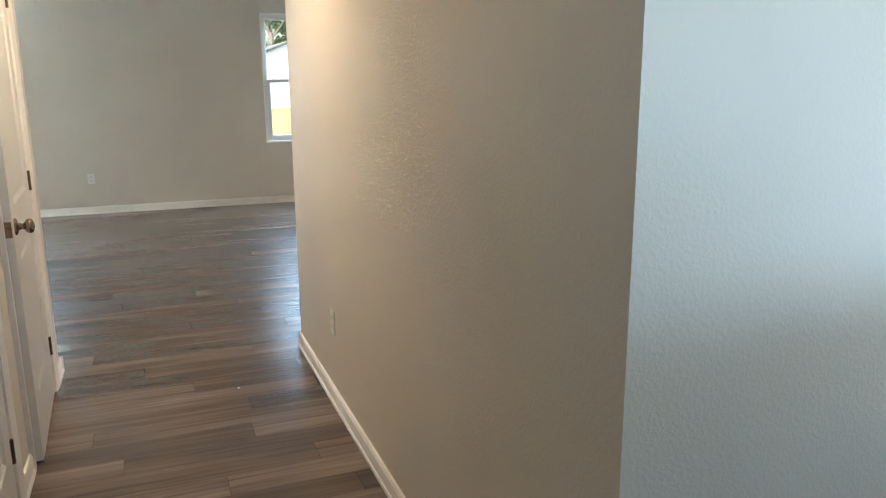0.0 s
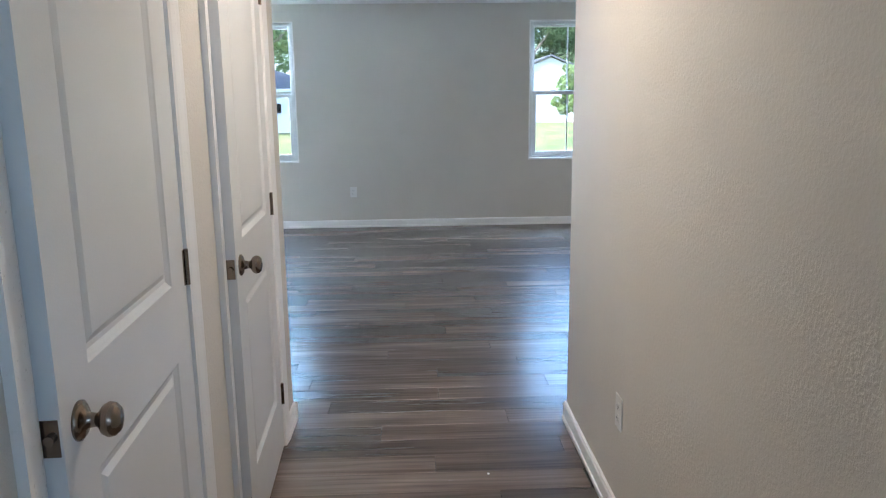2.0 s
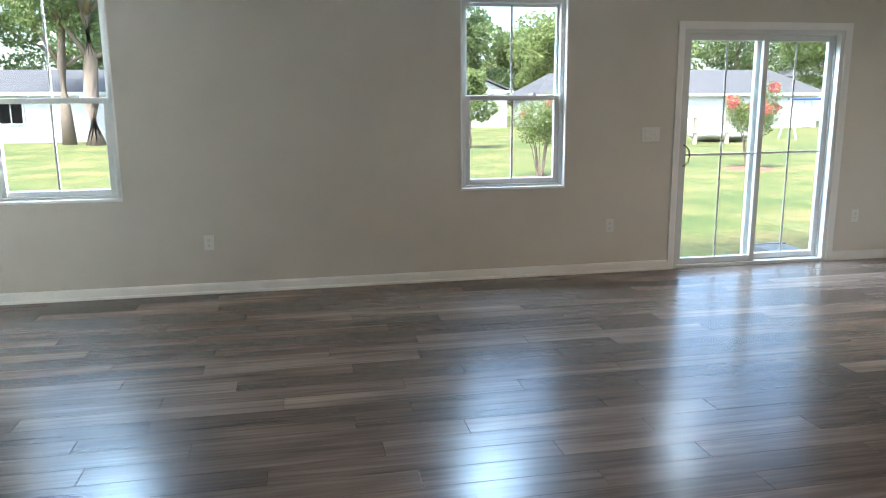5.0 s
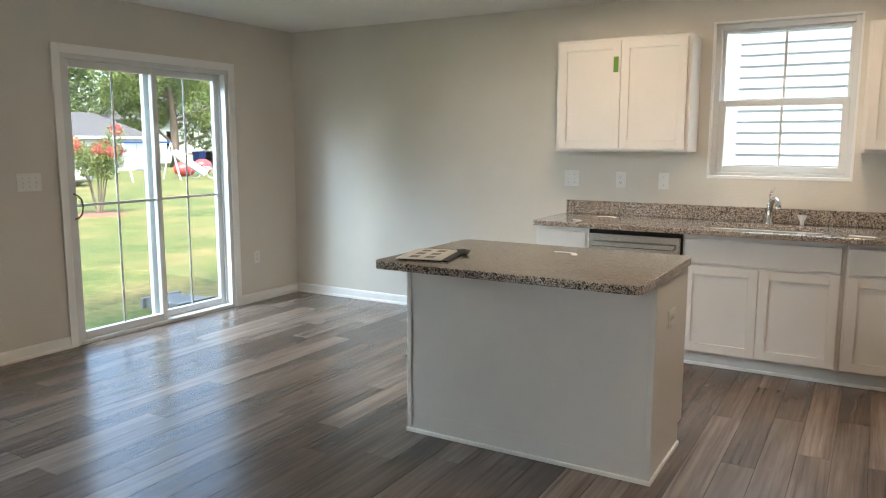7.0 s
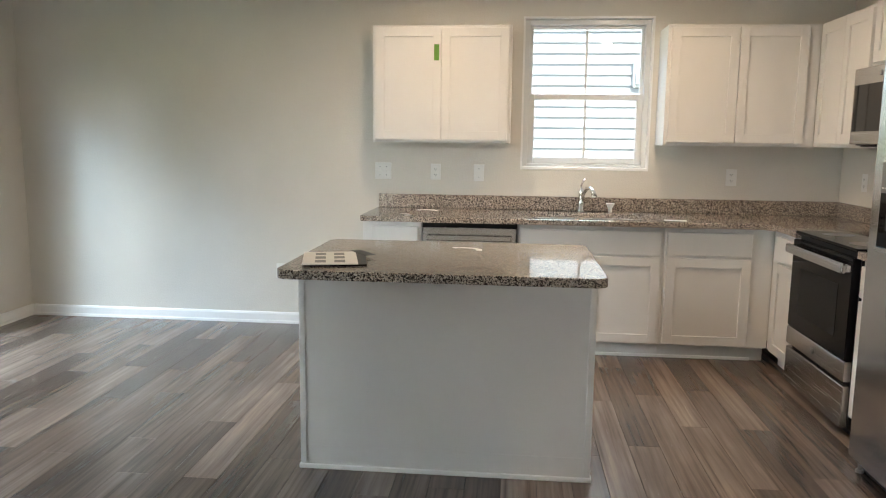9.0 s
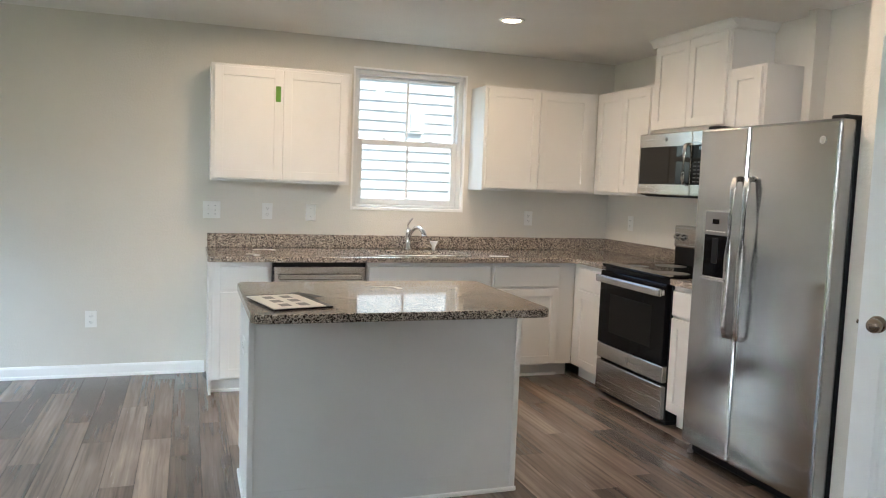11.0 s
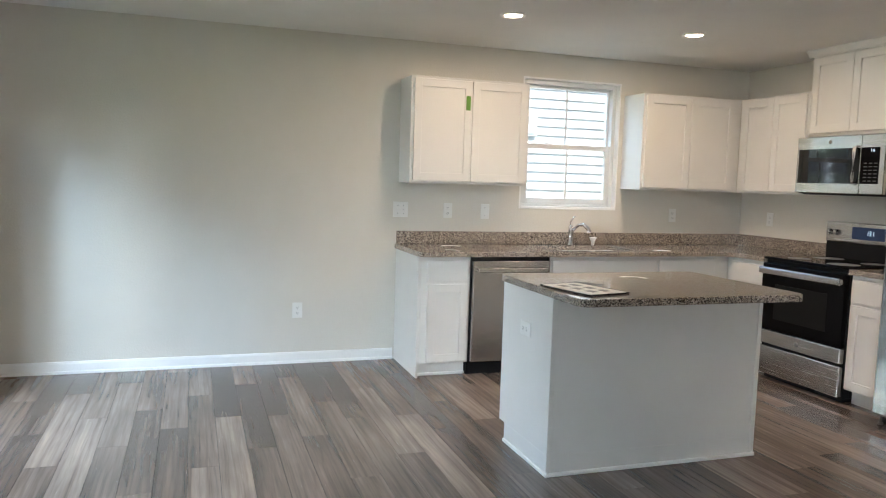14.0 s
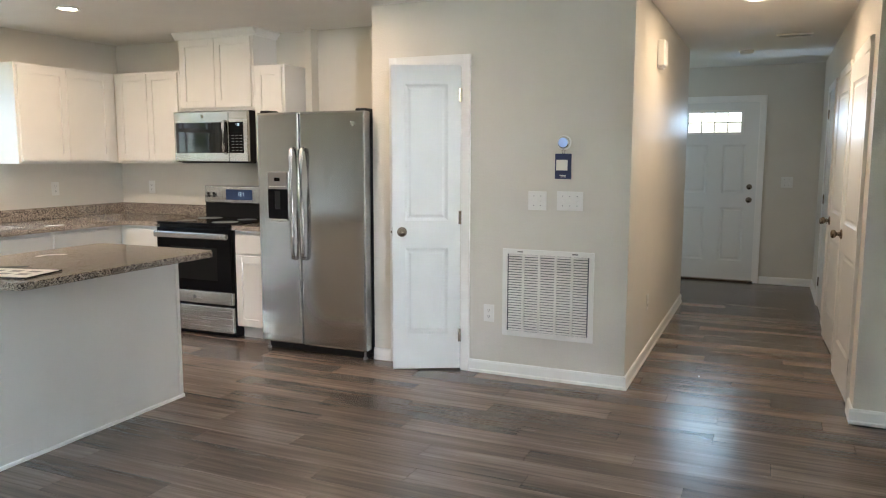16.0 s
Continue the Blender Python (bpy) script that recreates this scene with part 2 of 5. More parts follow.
M_DECK = rough_stuff("deck_wood", (0.22, 0.18, 0.14), (0.38, 0.32, 0.26), 6.0, 0.8, 0.3, (1, 1, 8))
M_BRICK = rough_stuff("chimney_brick", (0.32, 0.11, 0.06), (0.45, 0.18, 0.10), 20.0)
M_BLUE = painted("blue_plastic", (0.02, 0.06, 0.25), 0.4)
M_RED = painted("red_paint", (0.5, 0.05, 0.05), 0.4)
M_CYAN = painted("cyan_paint", (0.1, 0.4, 0.5), 0.4)


# ---- mesh helpers ----
BASE = {}


def thing(name, base, label, category, group="", kind=""):
    """A top-level Empty at its base; parts hang under it."""
    ob = new(name)
    ob.location = base
    ob.empty_display_size = 0.1
    BASE[ob] = Vector(base)
    return tagged(ob, label, category, group, kind)


def link_mesh(name, bm, mat, smooth=False):
    me = bpy.data.meshes.new(name)
    bmesh.ops.recalc_face_normals(bm, faces=bm.faces)
    bm.to_mesh(me)
    bm.free()
    for m in (mat if isinstance(mat, (list, tuple)) else [mat]):
        me.materials.append(m)
    if smooth:
        for p in me.polygons:
            p.use_smooth = True
    return new(name, me)


def part(name, bm, mat, parent, label="", smooth=False):
    """One mesh under a thing or under a part; built in world coordinates."""
    ob = link_mesh(name, bm, mat, smooth)
    ob.parent = parent
    BASE[ob] = BASE[parent]
    ob.data.transform(Matrix.Translation(-BASE[parent]))
    return tagged(ob, label)


def structure(name, bm, mat, label="", category="", smooth=False):
    ob = link_mesh(name, bm, mat, smooth)
    BASE[ob] = Vector((0, 0, 0))
    return tagged(ob, label, category, "", "structure")


def solo(name, bm, mat, label, category, group="", smooth=False, kind=""):
    """A thing of one mesh, its origin at the middle of its bottom."""
    ob = link_mesh(name, bm, mat, smooth)
    co = [v.co for v in ob.data.vertices]
    b = Vector(((min(c.x for c in co) + max(c.x for c in co)) / 2, (min(c.y for c in co) + max(c.y for c in co)) / 2, min(c.z for c in co)))
    ob.data.transform(Matrix.Translation(-b))
    ob.location = b
    BASE[ob] = b
    return tagged(ob, label, category, group, kind)


def box(bm, x0, y0, z0, x1, y1, z1, bevel=0.0, seg=1):
    geo = bmesh.ops.create_cube(bm, size=1.0)
    vs = geo["verts"]
    for v in vs:
        v.co = Vector(((x0 + x1) / 2 + v.co.x * abs(x1 - x0), (y0 + y1) / 2 + v.co.y * abs(y1 - y0), (z0 + z1) / 2 + v.co.z * abs(z1 - z0)))
    if bevel:
        es = list({e for v in vs for e in v.link_edges})
        bmesh.ops.bevel(bm, geom=es, offset=bevel, segments=seg, affect="EDGES", profile=0.5)
    return bm


def boxes(*args, bevel=0.0, seg=1):
    bm = bmesh.new()
    for a in args:
        box(bm, *a, bevel=bevel, seg=seg)
    return bm


def cyl(bm, p0, p1, r0, r1=None, seg=16, caps=True):
    """A tapered rod from p0 to p1."""
    p0, p1 = Vector(p0), Vector(p1)
    d = p1 - p0
    m = Matrix.Translation((p0 + p1) / 2) @ d.to_track_quat("Z", "Y").to_matrix().to_4x4()
    bmesh.ops.create_cone(bm, cap_ends=caps, segments=seg, radius1=r0, radius2=r0 if r1 is None else r1, depth=d.length, matrix=m)
    return bm


def tube(bm, pts, r, seg=10):
    """A round bar bent along points."""
    pts = [Vector(p) for p in pts]
    rings = []
    for i, p in enumerate(pts):
        d = (pts[min(i + 1, len(pts) - 1)] - pts[max(i - 1, 0)]).normalized()
        q = d.to_track_quat("Z", "Y")
        rr = r[i] if isinstance(r, (list, tuple)) else r
        rings.append([bm.verts.new(p + q @ Vector((rr * math.cos(a), rr * math.sin(a), 0))) for a in [2 * math.pi * k / seg for k in range(seg)]])
    for a, b in zip(rings, rings[1:]):
        for k in range(seg):
            bm.faces.new((a[k], a[(k + 1) % seg], b[(k + 1) % seg], b[k]))
    bm.faces.new(rings[0]), bm.faces.new(rings[-1])
    return bm


def lathe(bm, origin, axis, prof, seg=24):
    """Rings of (distance along axis, radius)."""
    o, ax = Vector(origin), Vector(axis).normalized()
    q = ax.to_track_quat("Z", "Y")
    rings = [[bm.verts.new(o + ax * h + q @ Vector((r * math.cos(a), r * math.sin(a), 0))) for a in [2 * math.pi * k / seg for k in range(seg)]] for h, r in prof]
    for a, b in zip(rings, rings[1:]):
        for k in range(seg):
            bm.faces.new((a[k], a[(k + 1) % seg], b[(k + 1) % seg], b[k]))
    bm.faces.new(rings[0]), bm.faces.new(rings[-1])
    return bm


def extrude_profile(bm, prof, place, p0, p1):
    """A moulding: profile (out, up) carried from p0 to p1; place(p, out, up) gives the world point."""
    a = [bm.verts.new(place(p0, o, u)) for o, u in prof]
    b = [bm.verts.new(place(p1, o, u)) for o, u in prof]
    n = len(prof)
    for k in range(n):
        bm.faces.new((a[k], a[(k + 1) % n], b[(k + 1) % n], b[k]))
    bm.faces.new(a), bm.faces.new(b)
    return bm


# ---- the shell ----
def wall(name, axis, p0, p1, s0, s1, openings=(), z0=0.0, z1=None, mat=None, label="greige painted plaster wall with fine orange-peel texture"):
    """A wall slab between planes p0 and p1 of the axis, along s0..s1, with openings (a0, a1, z0, z1) through it."""
    z1 = CEIL if z1 is None else z1
    bm = bmesh.new()

    def put(a0, a1, b0, b1):
        if a1 - a0 > 1e-4 and b1 - b0 > 1e-4:
            if axis == "y":
                box(bm, a0, p0, b0, a1, p1, b1)
            else:
                box(bm, p0, a0, b0, p1, a1, b1)

    at = s0
    for a0, a1, b0, b1 in sorted(openings):
        put(at, a0, z0, z1)
        put(a0, a1, z0, b0)
        put(a0, a1, b1, z1)
        at = a1
    put(at, s1, z0, z1)
    return structure(name, bm, mat or M_WALL, label, "wall")


XW, XE, YN, YK = -3.2, 5.5, 6.0, 0.0
YP, YL = 0.69, 0.775
HW, HE, XP = -0.615, 0.632, 2.40
W1 = (-2.23, -1.33, 0.745, 2.275)
W2 = (1.258, 2.152, 0.745, 2.275)
SD = (3.17, 4.68, 0.0, 2.04)
KW = (1.308, 2.21, 1.195, 2.258)
wall("wall_north", "y", YN, YN + 0.16, XW - 0.16, XE + 0.16, [W1, W2, SD])
wall("wall_east", "x", XE, XE + 0.16, YK - 0.12, YN, [KW])
wall("wall_west", "x", XW - 0.16, XW, YL, YN)
wall("wall_kitchen", "y", YK - 0.12, YK, XP, XE)
wall("wall_pantry", "y", YP - 0.12, YP, HE, XP, [(1.725, 2.205, 0.0, 2.045)])
wall("wall_pantry_side", "x", XP - 0.12, XP, -0.62, YP - 0.12)
wall("wall_hall_east", "x", HE, HE + 0.12, -2.37, YP - 0.12)
wall("wall_hall_west", "x", HW - 0.12, HW, YF, YL, [(-2.755, -1.975, 0, 2.045), (-1.40, -0.62, 0, 2.045), (-0.27, 0.51, 0, 2.045)])
wall("wall_living_south", "y", YL - 0.12, YL, XW, HW - 0.12)
wall("wall_entry", "y", -2.37, -2.25, HE + 0.12, 2.6)
wall("wall_entry_east", "x", 2.6, 2.76, YF, -2.25)
# second opening is an unseen window, added to let the low entry lamp in
wall("wall_front", "y", YF - 0.16, YF, -1.55, 2.76, [(0.0, 0.94, 0.0, 2.075), (1.30, 2.30, 0.95, 2.20)])
wall("wall_closet_back", "x", -1.5, -1.4, YF, YL - 0.12)
wall("wall_pantry_back", "y", -0.6, -0.5, HE + 0.12, XP - 0.12)
wall("wall_chase", "y", YK, YK + 0.10, 3.285, 3.345, label="narrow painted wall jog beside the cupboards")

structure("ceiling", boxes((XW - 0.16, YF - 0.16, CEIL, XE + 0.16, YN + 0.16, CEIL + 0.12)), M_CEIL, "flat off-white painted ceiling", "ceiling")
floor = structure("floor", boxes((XW - 0.16, YF - 0.16, -0.14, XE + 0.16, YN + 0.16, -0.009)), M_SUB, "grey-brown wood-look plank floor", "floor")

BB = [(0, 0), (0.018, 0), (0.018, 0.016), (0.013, 0.022), (0.013, 0.070), (0.008, 0.083), (0, 0.085)]


def baseboard(axis, plane, out, s0, s1):
    bm = bmesh.new()
    if axis == "y":
        extrude_profile(bm, BB, lambda p, o, u: (p, plane + out * o, u), s0, s1)
    else:
        extrude_profile(bm, BB, lambda p, o, u: (plane + out * o, p, u), s0, s1)
    return structure("baseboard", bm, M_TRIM, "white painted baseboard with a small shoe moulding", "baseboard")


for ax, plane, out, s0, s1 in [("y", YN, -1, XW, 3.11), ("y", YN, -1, 4.74, XE), ("x", XE, -1, 3.245, YN - 0.018), ("x", XW, 1, YL, YN),
                               ("y", YL, 1, XW, HW + 0.018), ("x", HW, 1, 0.575, YL), ("x", HW, 1, -0.555, -0.335), ("x", HW, 1, -1.910, -1.465),
                               ("x", HW, 1, YF, -2.820), ("x", HE, -1, -2.388, YP + 0.018), ("y", YP, 1, HE, 1.665), ("y", YP, 1, 2.265, XP),
                               ("y", -2.37, -1, HE, 2.6), ("y", YF, 1, HW, -0.065), ("y", YF, 1, 1.005, 2.6)]:
    baseboard(ax, plane, out, s0, s1)


def fb(bm, face, u0, u1, v0, v1, n0, n1, bevel=0.0, seg=1):
    """A box on a wall face: u along it, v up, n out of it."""
    d, p = face
    if d == "x-":
        box(bm, p - n1, u0, v0, p - n0, u1, v1, bevel, seg)
    elif d == "x+":
        box(bm, p + n0, u0, v0, p + n1, u1, v1, bevel, seg)
    elif d == "y-":
        box(bm, u0, p - n1, v0, u1, p - n0, v1, bevel, seg)
    else:
        box(bm, u0, p + n0, v0, u1, p + n1, v1, bevel, seg)
    return bm


def fp(face, u, v, n):
    d, p = face
    return {"x-": (p - n, u, v), "x+": (p + n, u, v), "y-": (u, p - n, v), "y+": (u, p + n, v)}[d]


def fdir(face):
    return {"x-": (-1, 0, 0), "x+": (1, 0, 0), "y-": (0, -1, 0), "y+": (0, 1, 0)}[face[0]]


N_IN, E_IN, K_IN, P_IN = ("y-", YN), ("x-", XE), ("y+", YK), ("y+", YP)
HW_IN, HE_IN, F_IN = ("x+", HW), ("x-", HE), ("y+", YF)


# ---- doors and windows ----
CASE = [(0, 0), (0.010, 0), (0.013, 0.012), (0.016, 0.045), (0.018, 0.060), (0, 0.060)]


def casing(name, face, u0, u1, v1, parent=None, w=0.06):
    """Moulded casing on three sides of an opening."""
    bm = bmesh.new()
    for s in (-1, 1):
        u = u0 if s < 0 else u1
        extrude_profile(bm, CASE, lambda p, o, k: fp(face, u + s * (k * w / 0.06), p, o), 0.0, v1 + w * 0.999)
    extrude_profile(bm, CASE, lambda p, o, k: fp(face, p, v1 + k * w / 0.06, o), u0, u1)
    return structure("trim", bm, M_TRIM, "white moulded casing round an opening", "trim") if parent is None else part(name, bm, M_TRIM, parent)


def knob(parent, face, u, v, n=0.0, name="knob"):
    bm = bmesh.new()
    lathe(bm, fp(face, u, v, n), fdir(face), [(0, 0.033), (0.004, 0.033), (0.009, 0.026), (0.012, 0.014), (0.026, 0.011), (0.032, 0.014), (0.038, 0.024), (0.047, 0.0285), (0.056, 0.027), (0.063, 0.020), (0.066, 0.008)], 24)
    return part(name, bm, M_NICKEL, parent, "satin nickel round knob", True)


def hinge(parent, face, u, v, n):
    bm = bmesh.new()
    cyl(bm, fp(face, u, v - 0.045, n + 0.004), fp(face, u, v + 0.045, n + 0.004), 0.0065, seg=10)
    fb(bm, face, u - 0.016, u + 0.016, v - 0.044, v + 0.044, n - 0.004, n + 0.0025)
    return part("hinge", bm, M_NICKEL, parent, "dark nickel hinge")


def moulded_slab(face, u0, u1, v0, v1, panels, n0, n1, hole=None):
    """A moulded door leaf; each panel is a sunk field with sloping edges and a raised middle."""
    bm = bmesh.new()
    us = sorted({u0, u1, *[p[0] for p in panels], *[p[1] for p in panels]})
    vs = sorted({v0, v1, *[p[2] for p in panels], *[p[3] for p in panels]})
    for a0, a1 in zip(us, us[1:]):
        for b0, b1 in zip(vs, vs[1:]):
            inside = [p for p in panels if p[0] <= a0 + 1e-6 and a1 - 1e-6 <= p[1] and p[2] <= b0 + 1e-6 and b1 - 1e-6 <= p[3]]
            if hole is None or hole not in inside:
                fb(bm, face, a0, a1, b0, b1, n0, n1 - 0.012 if inside else n1)
    for a0, a1, b0, b1 in panels:
        if (a0, a1, b0, b1) == hole:
            continue
        rings = []
        for inset, depth in ((0.0, 0.0), (0.004, -0.003), (0.016, -0.0095), (0.026, -0.010), (0.040, -0.004)):
            rings.append([bm.verts.new(fp(face, u, v, n1 + depth)) for u, v in ((a0 + inset, b0 + inset), (a1 - inset, b0 + inset), (a1 - inset, b1 - inset), (a0 + inset, b1 - inset))])
        for ra, rb in zip(rings, rings[1:]):
            for k in range(4):
                bm.faces.new((ra[k], ra[(k + 1) % 4], rb[(k + 1) % 4], rb[k]))
        bm.faces.new(rings[-1])
    return bm


def interior_door(name, face, u_hinge, width, sign, ajar, label, case_u0, case_u1, height=2.03, kz=0.945):
    """A two-panel door hung at u_hinge that reaches to sign * width along the wall, its face flush with the wall, a little open."""
    base = fp(face, u_hinge, 0.0, 0.0)
    th = thing(name, base, label, "door", kind="structure")
    a, b = u_hinge + sign * 0.003, u_hinge + sign * width
    u0, u1 = min(a, b), max(a, b)
    st = 0.122 if width > 0.6 else 0.085
    leaf = part("leaf", moulded_slab(face, u0, u1, 0.012, height, [(u0 + st, u1 - st, 0.25, 0.835), (u0 + st, u1 - st, 1.02, height - 0.12)], -0.032, 0.003), M_DOOR, th)
    ku = b - sign * 0.065
    knob(leaf, face, ku, kz, 0.003)
    bm = fb(bmesh.new(), face, b - 0.0015, b + 0.0015, kz - 0.03, kz + 0.03, -0.027, -0.001)
    cyl(bm, fp(face, b, kz, -0.014), fp(face, b + sign * 0.010, kz, -0.014), 0.008, seg=10)
    part("latch", bm, M_NICKEL, leaf, "dark nickel latch plate")
    for v in (0.24, 1.04, 1.84):
        hinge(leaf, face, u_hinge, v, 0.003)
    th.rotation_euler = (0, 0, radians(ajar))
    # fixed jamb
    j0, j1 = case_u0, case_u1
    bm = bmesh.new()
    fb(bm, face, j0, j0 + 0.012, 0, height + 0.013, -0.12, 0.0)
    fb(bm, face, j1 - 0.012, j1, 0, height + 0.013, -0.12, 0.0)
    fb(bm, face, j0 + 0.012, j1 - 0.012, height + 0.004, height + 0.013, -0.12, 0.0)
    fb(bm, face, j0 + 0.012, j0 + 0.024, 0, height, -0.085, -0.040)
    fb(bm, face, j1 - 0.024, j1 - 0.012, 0, height, -0.085, -0.040)
    structure("jamb", bm, M_TRIM, "white painted door jamb", "trim")
    casing("casing", face, j0 + 0.004, j1 - 0.004, height + 0.010)
    return th


white_door = "white two-panel interior door with a satin nickel knob, slightly ajar"
interior_door("door_1", HW_IN, -1.388 + 0.756, 0.756, -1, 2.6, white_door, -1.40, -0.62)
interior_door("door_2", HW_IN, -0.258 + 0.756, 0.756, -1, 2.6, white_door, -0.27, 0.51)
interior_door("door_3", HW_IN, -2.743, 0.756, 1, 0.0, "white interior door with a satin nickel knob, closed", -2.755, -1.975, kz=0.885)
interior_door("door_4", P_IN, 1.737, 0.457, 1, 28.0, "narrow white two-panel pantry door with a nickel knob, ajar", 1.725, 2.205)


def front_door():
    th = thing("door_5", (0.47, YF, 0.0), "white panelled front door with a small divided window", "door", kind="structure")
    face = ("y+", YF - 0.04)
    u0, u1, v1 = 0.0165, 0.9235, 2.0535
    cols = [(u0 + 0.12, u0 + 0.37), (u1 - 0.37, u1 - 0.12)]
    panels = [(a, b, v0, w0) for a, b in cols for v0, w0 in ((0.24, 0.86), (1.02, 1.58))]
    lite = (u0 + 0.16, u1 - 0.12, 1.69, 1.97)
    bm = moulded_slab(face, u0, u1, 0.0225, v1, panels + [lite], -0.045, 0.0, lite)
    leaf = part("leaf", bm, M_DOOR, th)
    fr = bmesh.new()
    a, b, c, d = lite
    for q in ((a, a + 0.03, c, d), (b - 0.03, b, c, d), (a + 0.03, b - 0.03, c, c + 0.03), (a + 0.03, b - 0.03, d - 0.03, d)):
        fb(fr, face, *q, -0.010, 0.006, 0.002)
    part("lite_frame", fr, M_TRIM, leaf)
    gr = bmesh.new()
    for k in range(1, 4):
        u = a + 0.03 + (b - a - 0.06) * k / 4
        fb(gr, face, u - 0.006, u + 0.006, c + 0.03, d - 0.03, -0.008, 0.0)
    fb(gr, face, a + 0.03, b - 0.03, (c + d) / 2 - 0.006, (c + d) / 2 + 0.006, -0.009, -0.001)
    part("grille", gr, M_TRIM, leaf)
    pane = part("pane", fb(bmesh.new(), face, a + 0.03, b - 0.03, c + 0.03, d - 0.03, -0.020, -0.014), M_GLASS, leaf)
    pane.visible_shadow = False
    knob(leaf, face, u0 + 0.07, 0.95)
    bm = lathe(bmesh.new(), fp(face, u0 + 0.07, 1.10, 0), (0, 1, 0), [(0, 0.031), (0.008, 0.030), (0.014, 0.022), (0.020, 0.008)], 20)
    part("deadbolt", bm, M_NICKEL, leaf, "satin nickel deadbolt", True)
    part("threshold", boxes((0.0, YF - 0.14, 0.0, 0.94, YF + 0.02, 0.022), bevel=0.004), M_NICKEL, th, "bronze door sill")
    jb = boxes((0.0, YF - 0.16, 0.022, 0.016, YF, 2.06), (0.924, YF - 0.16, 0.022, 0.94, YF, 2.06), (0.016, YF - 0.16, 2.054, 0.924, YF, 2.07))
    part("jamb", jb, M_TRIM, th)
    casing("casing", F_IN, 0.004, 0.936, 2.065)


front_door()


def sash(parent, name, face, u0, u1, v0, v1, n0, n1, st, top, bot, lights=2):
    bm = bmesh.new()
    fb(bm, face, u0, u0 + st, v0, v1, n0, n1, 0.003)
    fb(bm, face, u1 - st, u1, v0, v1, n0, n1, 0.003)
    fb(bm, face, u0 + st, u1 - st, v0, v0 + bot, n0, n1, 0.003)
    fb(bm, face, u0 + st, u1 - st, v1 - top, v1, n0, n1, 0.003)
    s = part(name, bm, M_VINYL, parent)
    mid = (n0 + n1) / 2
    pane = part("pane", fb(bmesh.new(), face, u0 + st - 0.005, u1 - st + 0.005, v0 + bot - 0.005, v1 - top + 0.005, mid - 0.003, mid + 0.003), M_GLASS, s)
    pane.visible_shadow = False
    um = (u0 + u1) / 2
    part("muntin", fb(bmesh.new(), face, um - 0.009, um + 0.009, v0 + bot, v1 - top, mid + 0.004, mid + 0.010, 0.002), M_VINYL, s)
    return s


def window(name, face, u0, u1, v0, v1):
    """A white vinyl double-hung window set into the wall, with painted returns."""
    th = thing(name, fp(face, (u0 + u1) / 2, v0, -0.05), "white vinyl double-hung window with two sashes and a centre bar", "window", kind="structure")
    bm = bmesh.new()
    t = 0.014
    fb(bm, face, u0, u0 + t, v0, v1, -0.10, 0.003, 0.001)
    fb(bm, face, u1 - t, u1, v0, v1, -0.10, 0.003, 0.001)
    fb(bm, face, u0 + t, u1 - t, v1 - t, v1, -0.10, 0.003, 0.001)
    part("reveal", bm, M_TRIM, th)
    part("window_sill", fb(bmesh.new(), face, u0 + t, u1 - t, v0, v0 + 0.022, -0.10, 0.006, 0.003), M_TRIM, th)
    a0, a1, b0, b1 = u0 + t, u1 - t, v0 + 0.022, v1 - t
    bm = bmesh.new()
    f = 0.036
    fb(bm, face, a0, a0 + f, b0, b1, -0.15, -0.045, 0.003)
    fb(bm, face, a1 - f, a1, b0, b1, -0.15, -0.045, 0.003)
    fb(bm, face, a0 + f, a1 - f, b0, b0 + f * 0.6, -0.15, -0.045, 0.003)
    fb(bm, face, a0 + f, a1 - f, b1 - f, b1, -0.15, -0.045, 0.003)
    part("window_frame", bm, M_VINYL, th)
    c0, c1, d0, d1 = a0 + f, a1 - f, b0 + f * 0.6, b1 - f
    mid = d0 + (d1 - d0) * 0.485
    sash(th, "upper_sash", face, c0, c1, mid - 0.015, d1, -0.128, -0.094, 0.022, 0.022, 0.04)
    low = sash(th, "lower_sash", face, c0, c1, d0, mid + 0.022, -0.090, -0.055, 0.042, 0.040, 0.045)
    for q in (0.28, 0.72):
        u = c0 + (c1 - c0) * q
        bm = fb(bmesh.new(), face, u - 0.03, u + 0.03, mid + 0.022, mid + 0.030, -0.082, -0.062, 0.003)
        fb(bm, face, u - 0.006, u + 0.032, mid + 0.030, mid + 0.040, -0.078, -0.068, 0.003)
        part("sash_lock", bm, M_VINYL, low)
    return th


window("window_1", N_IN, *W1)
window("window_2", N_IN, *W2)
window("window_3", E_IN, *KW)


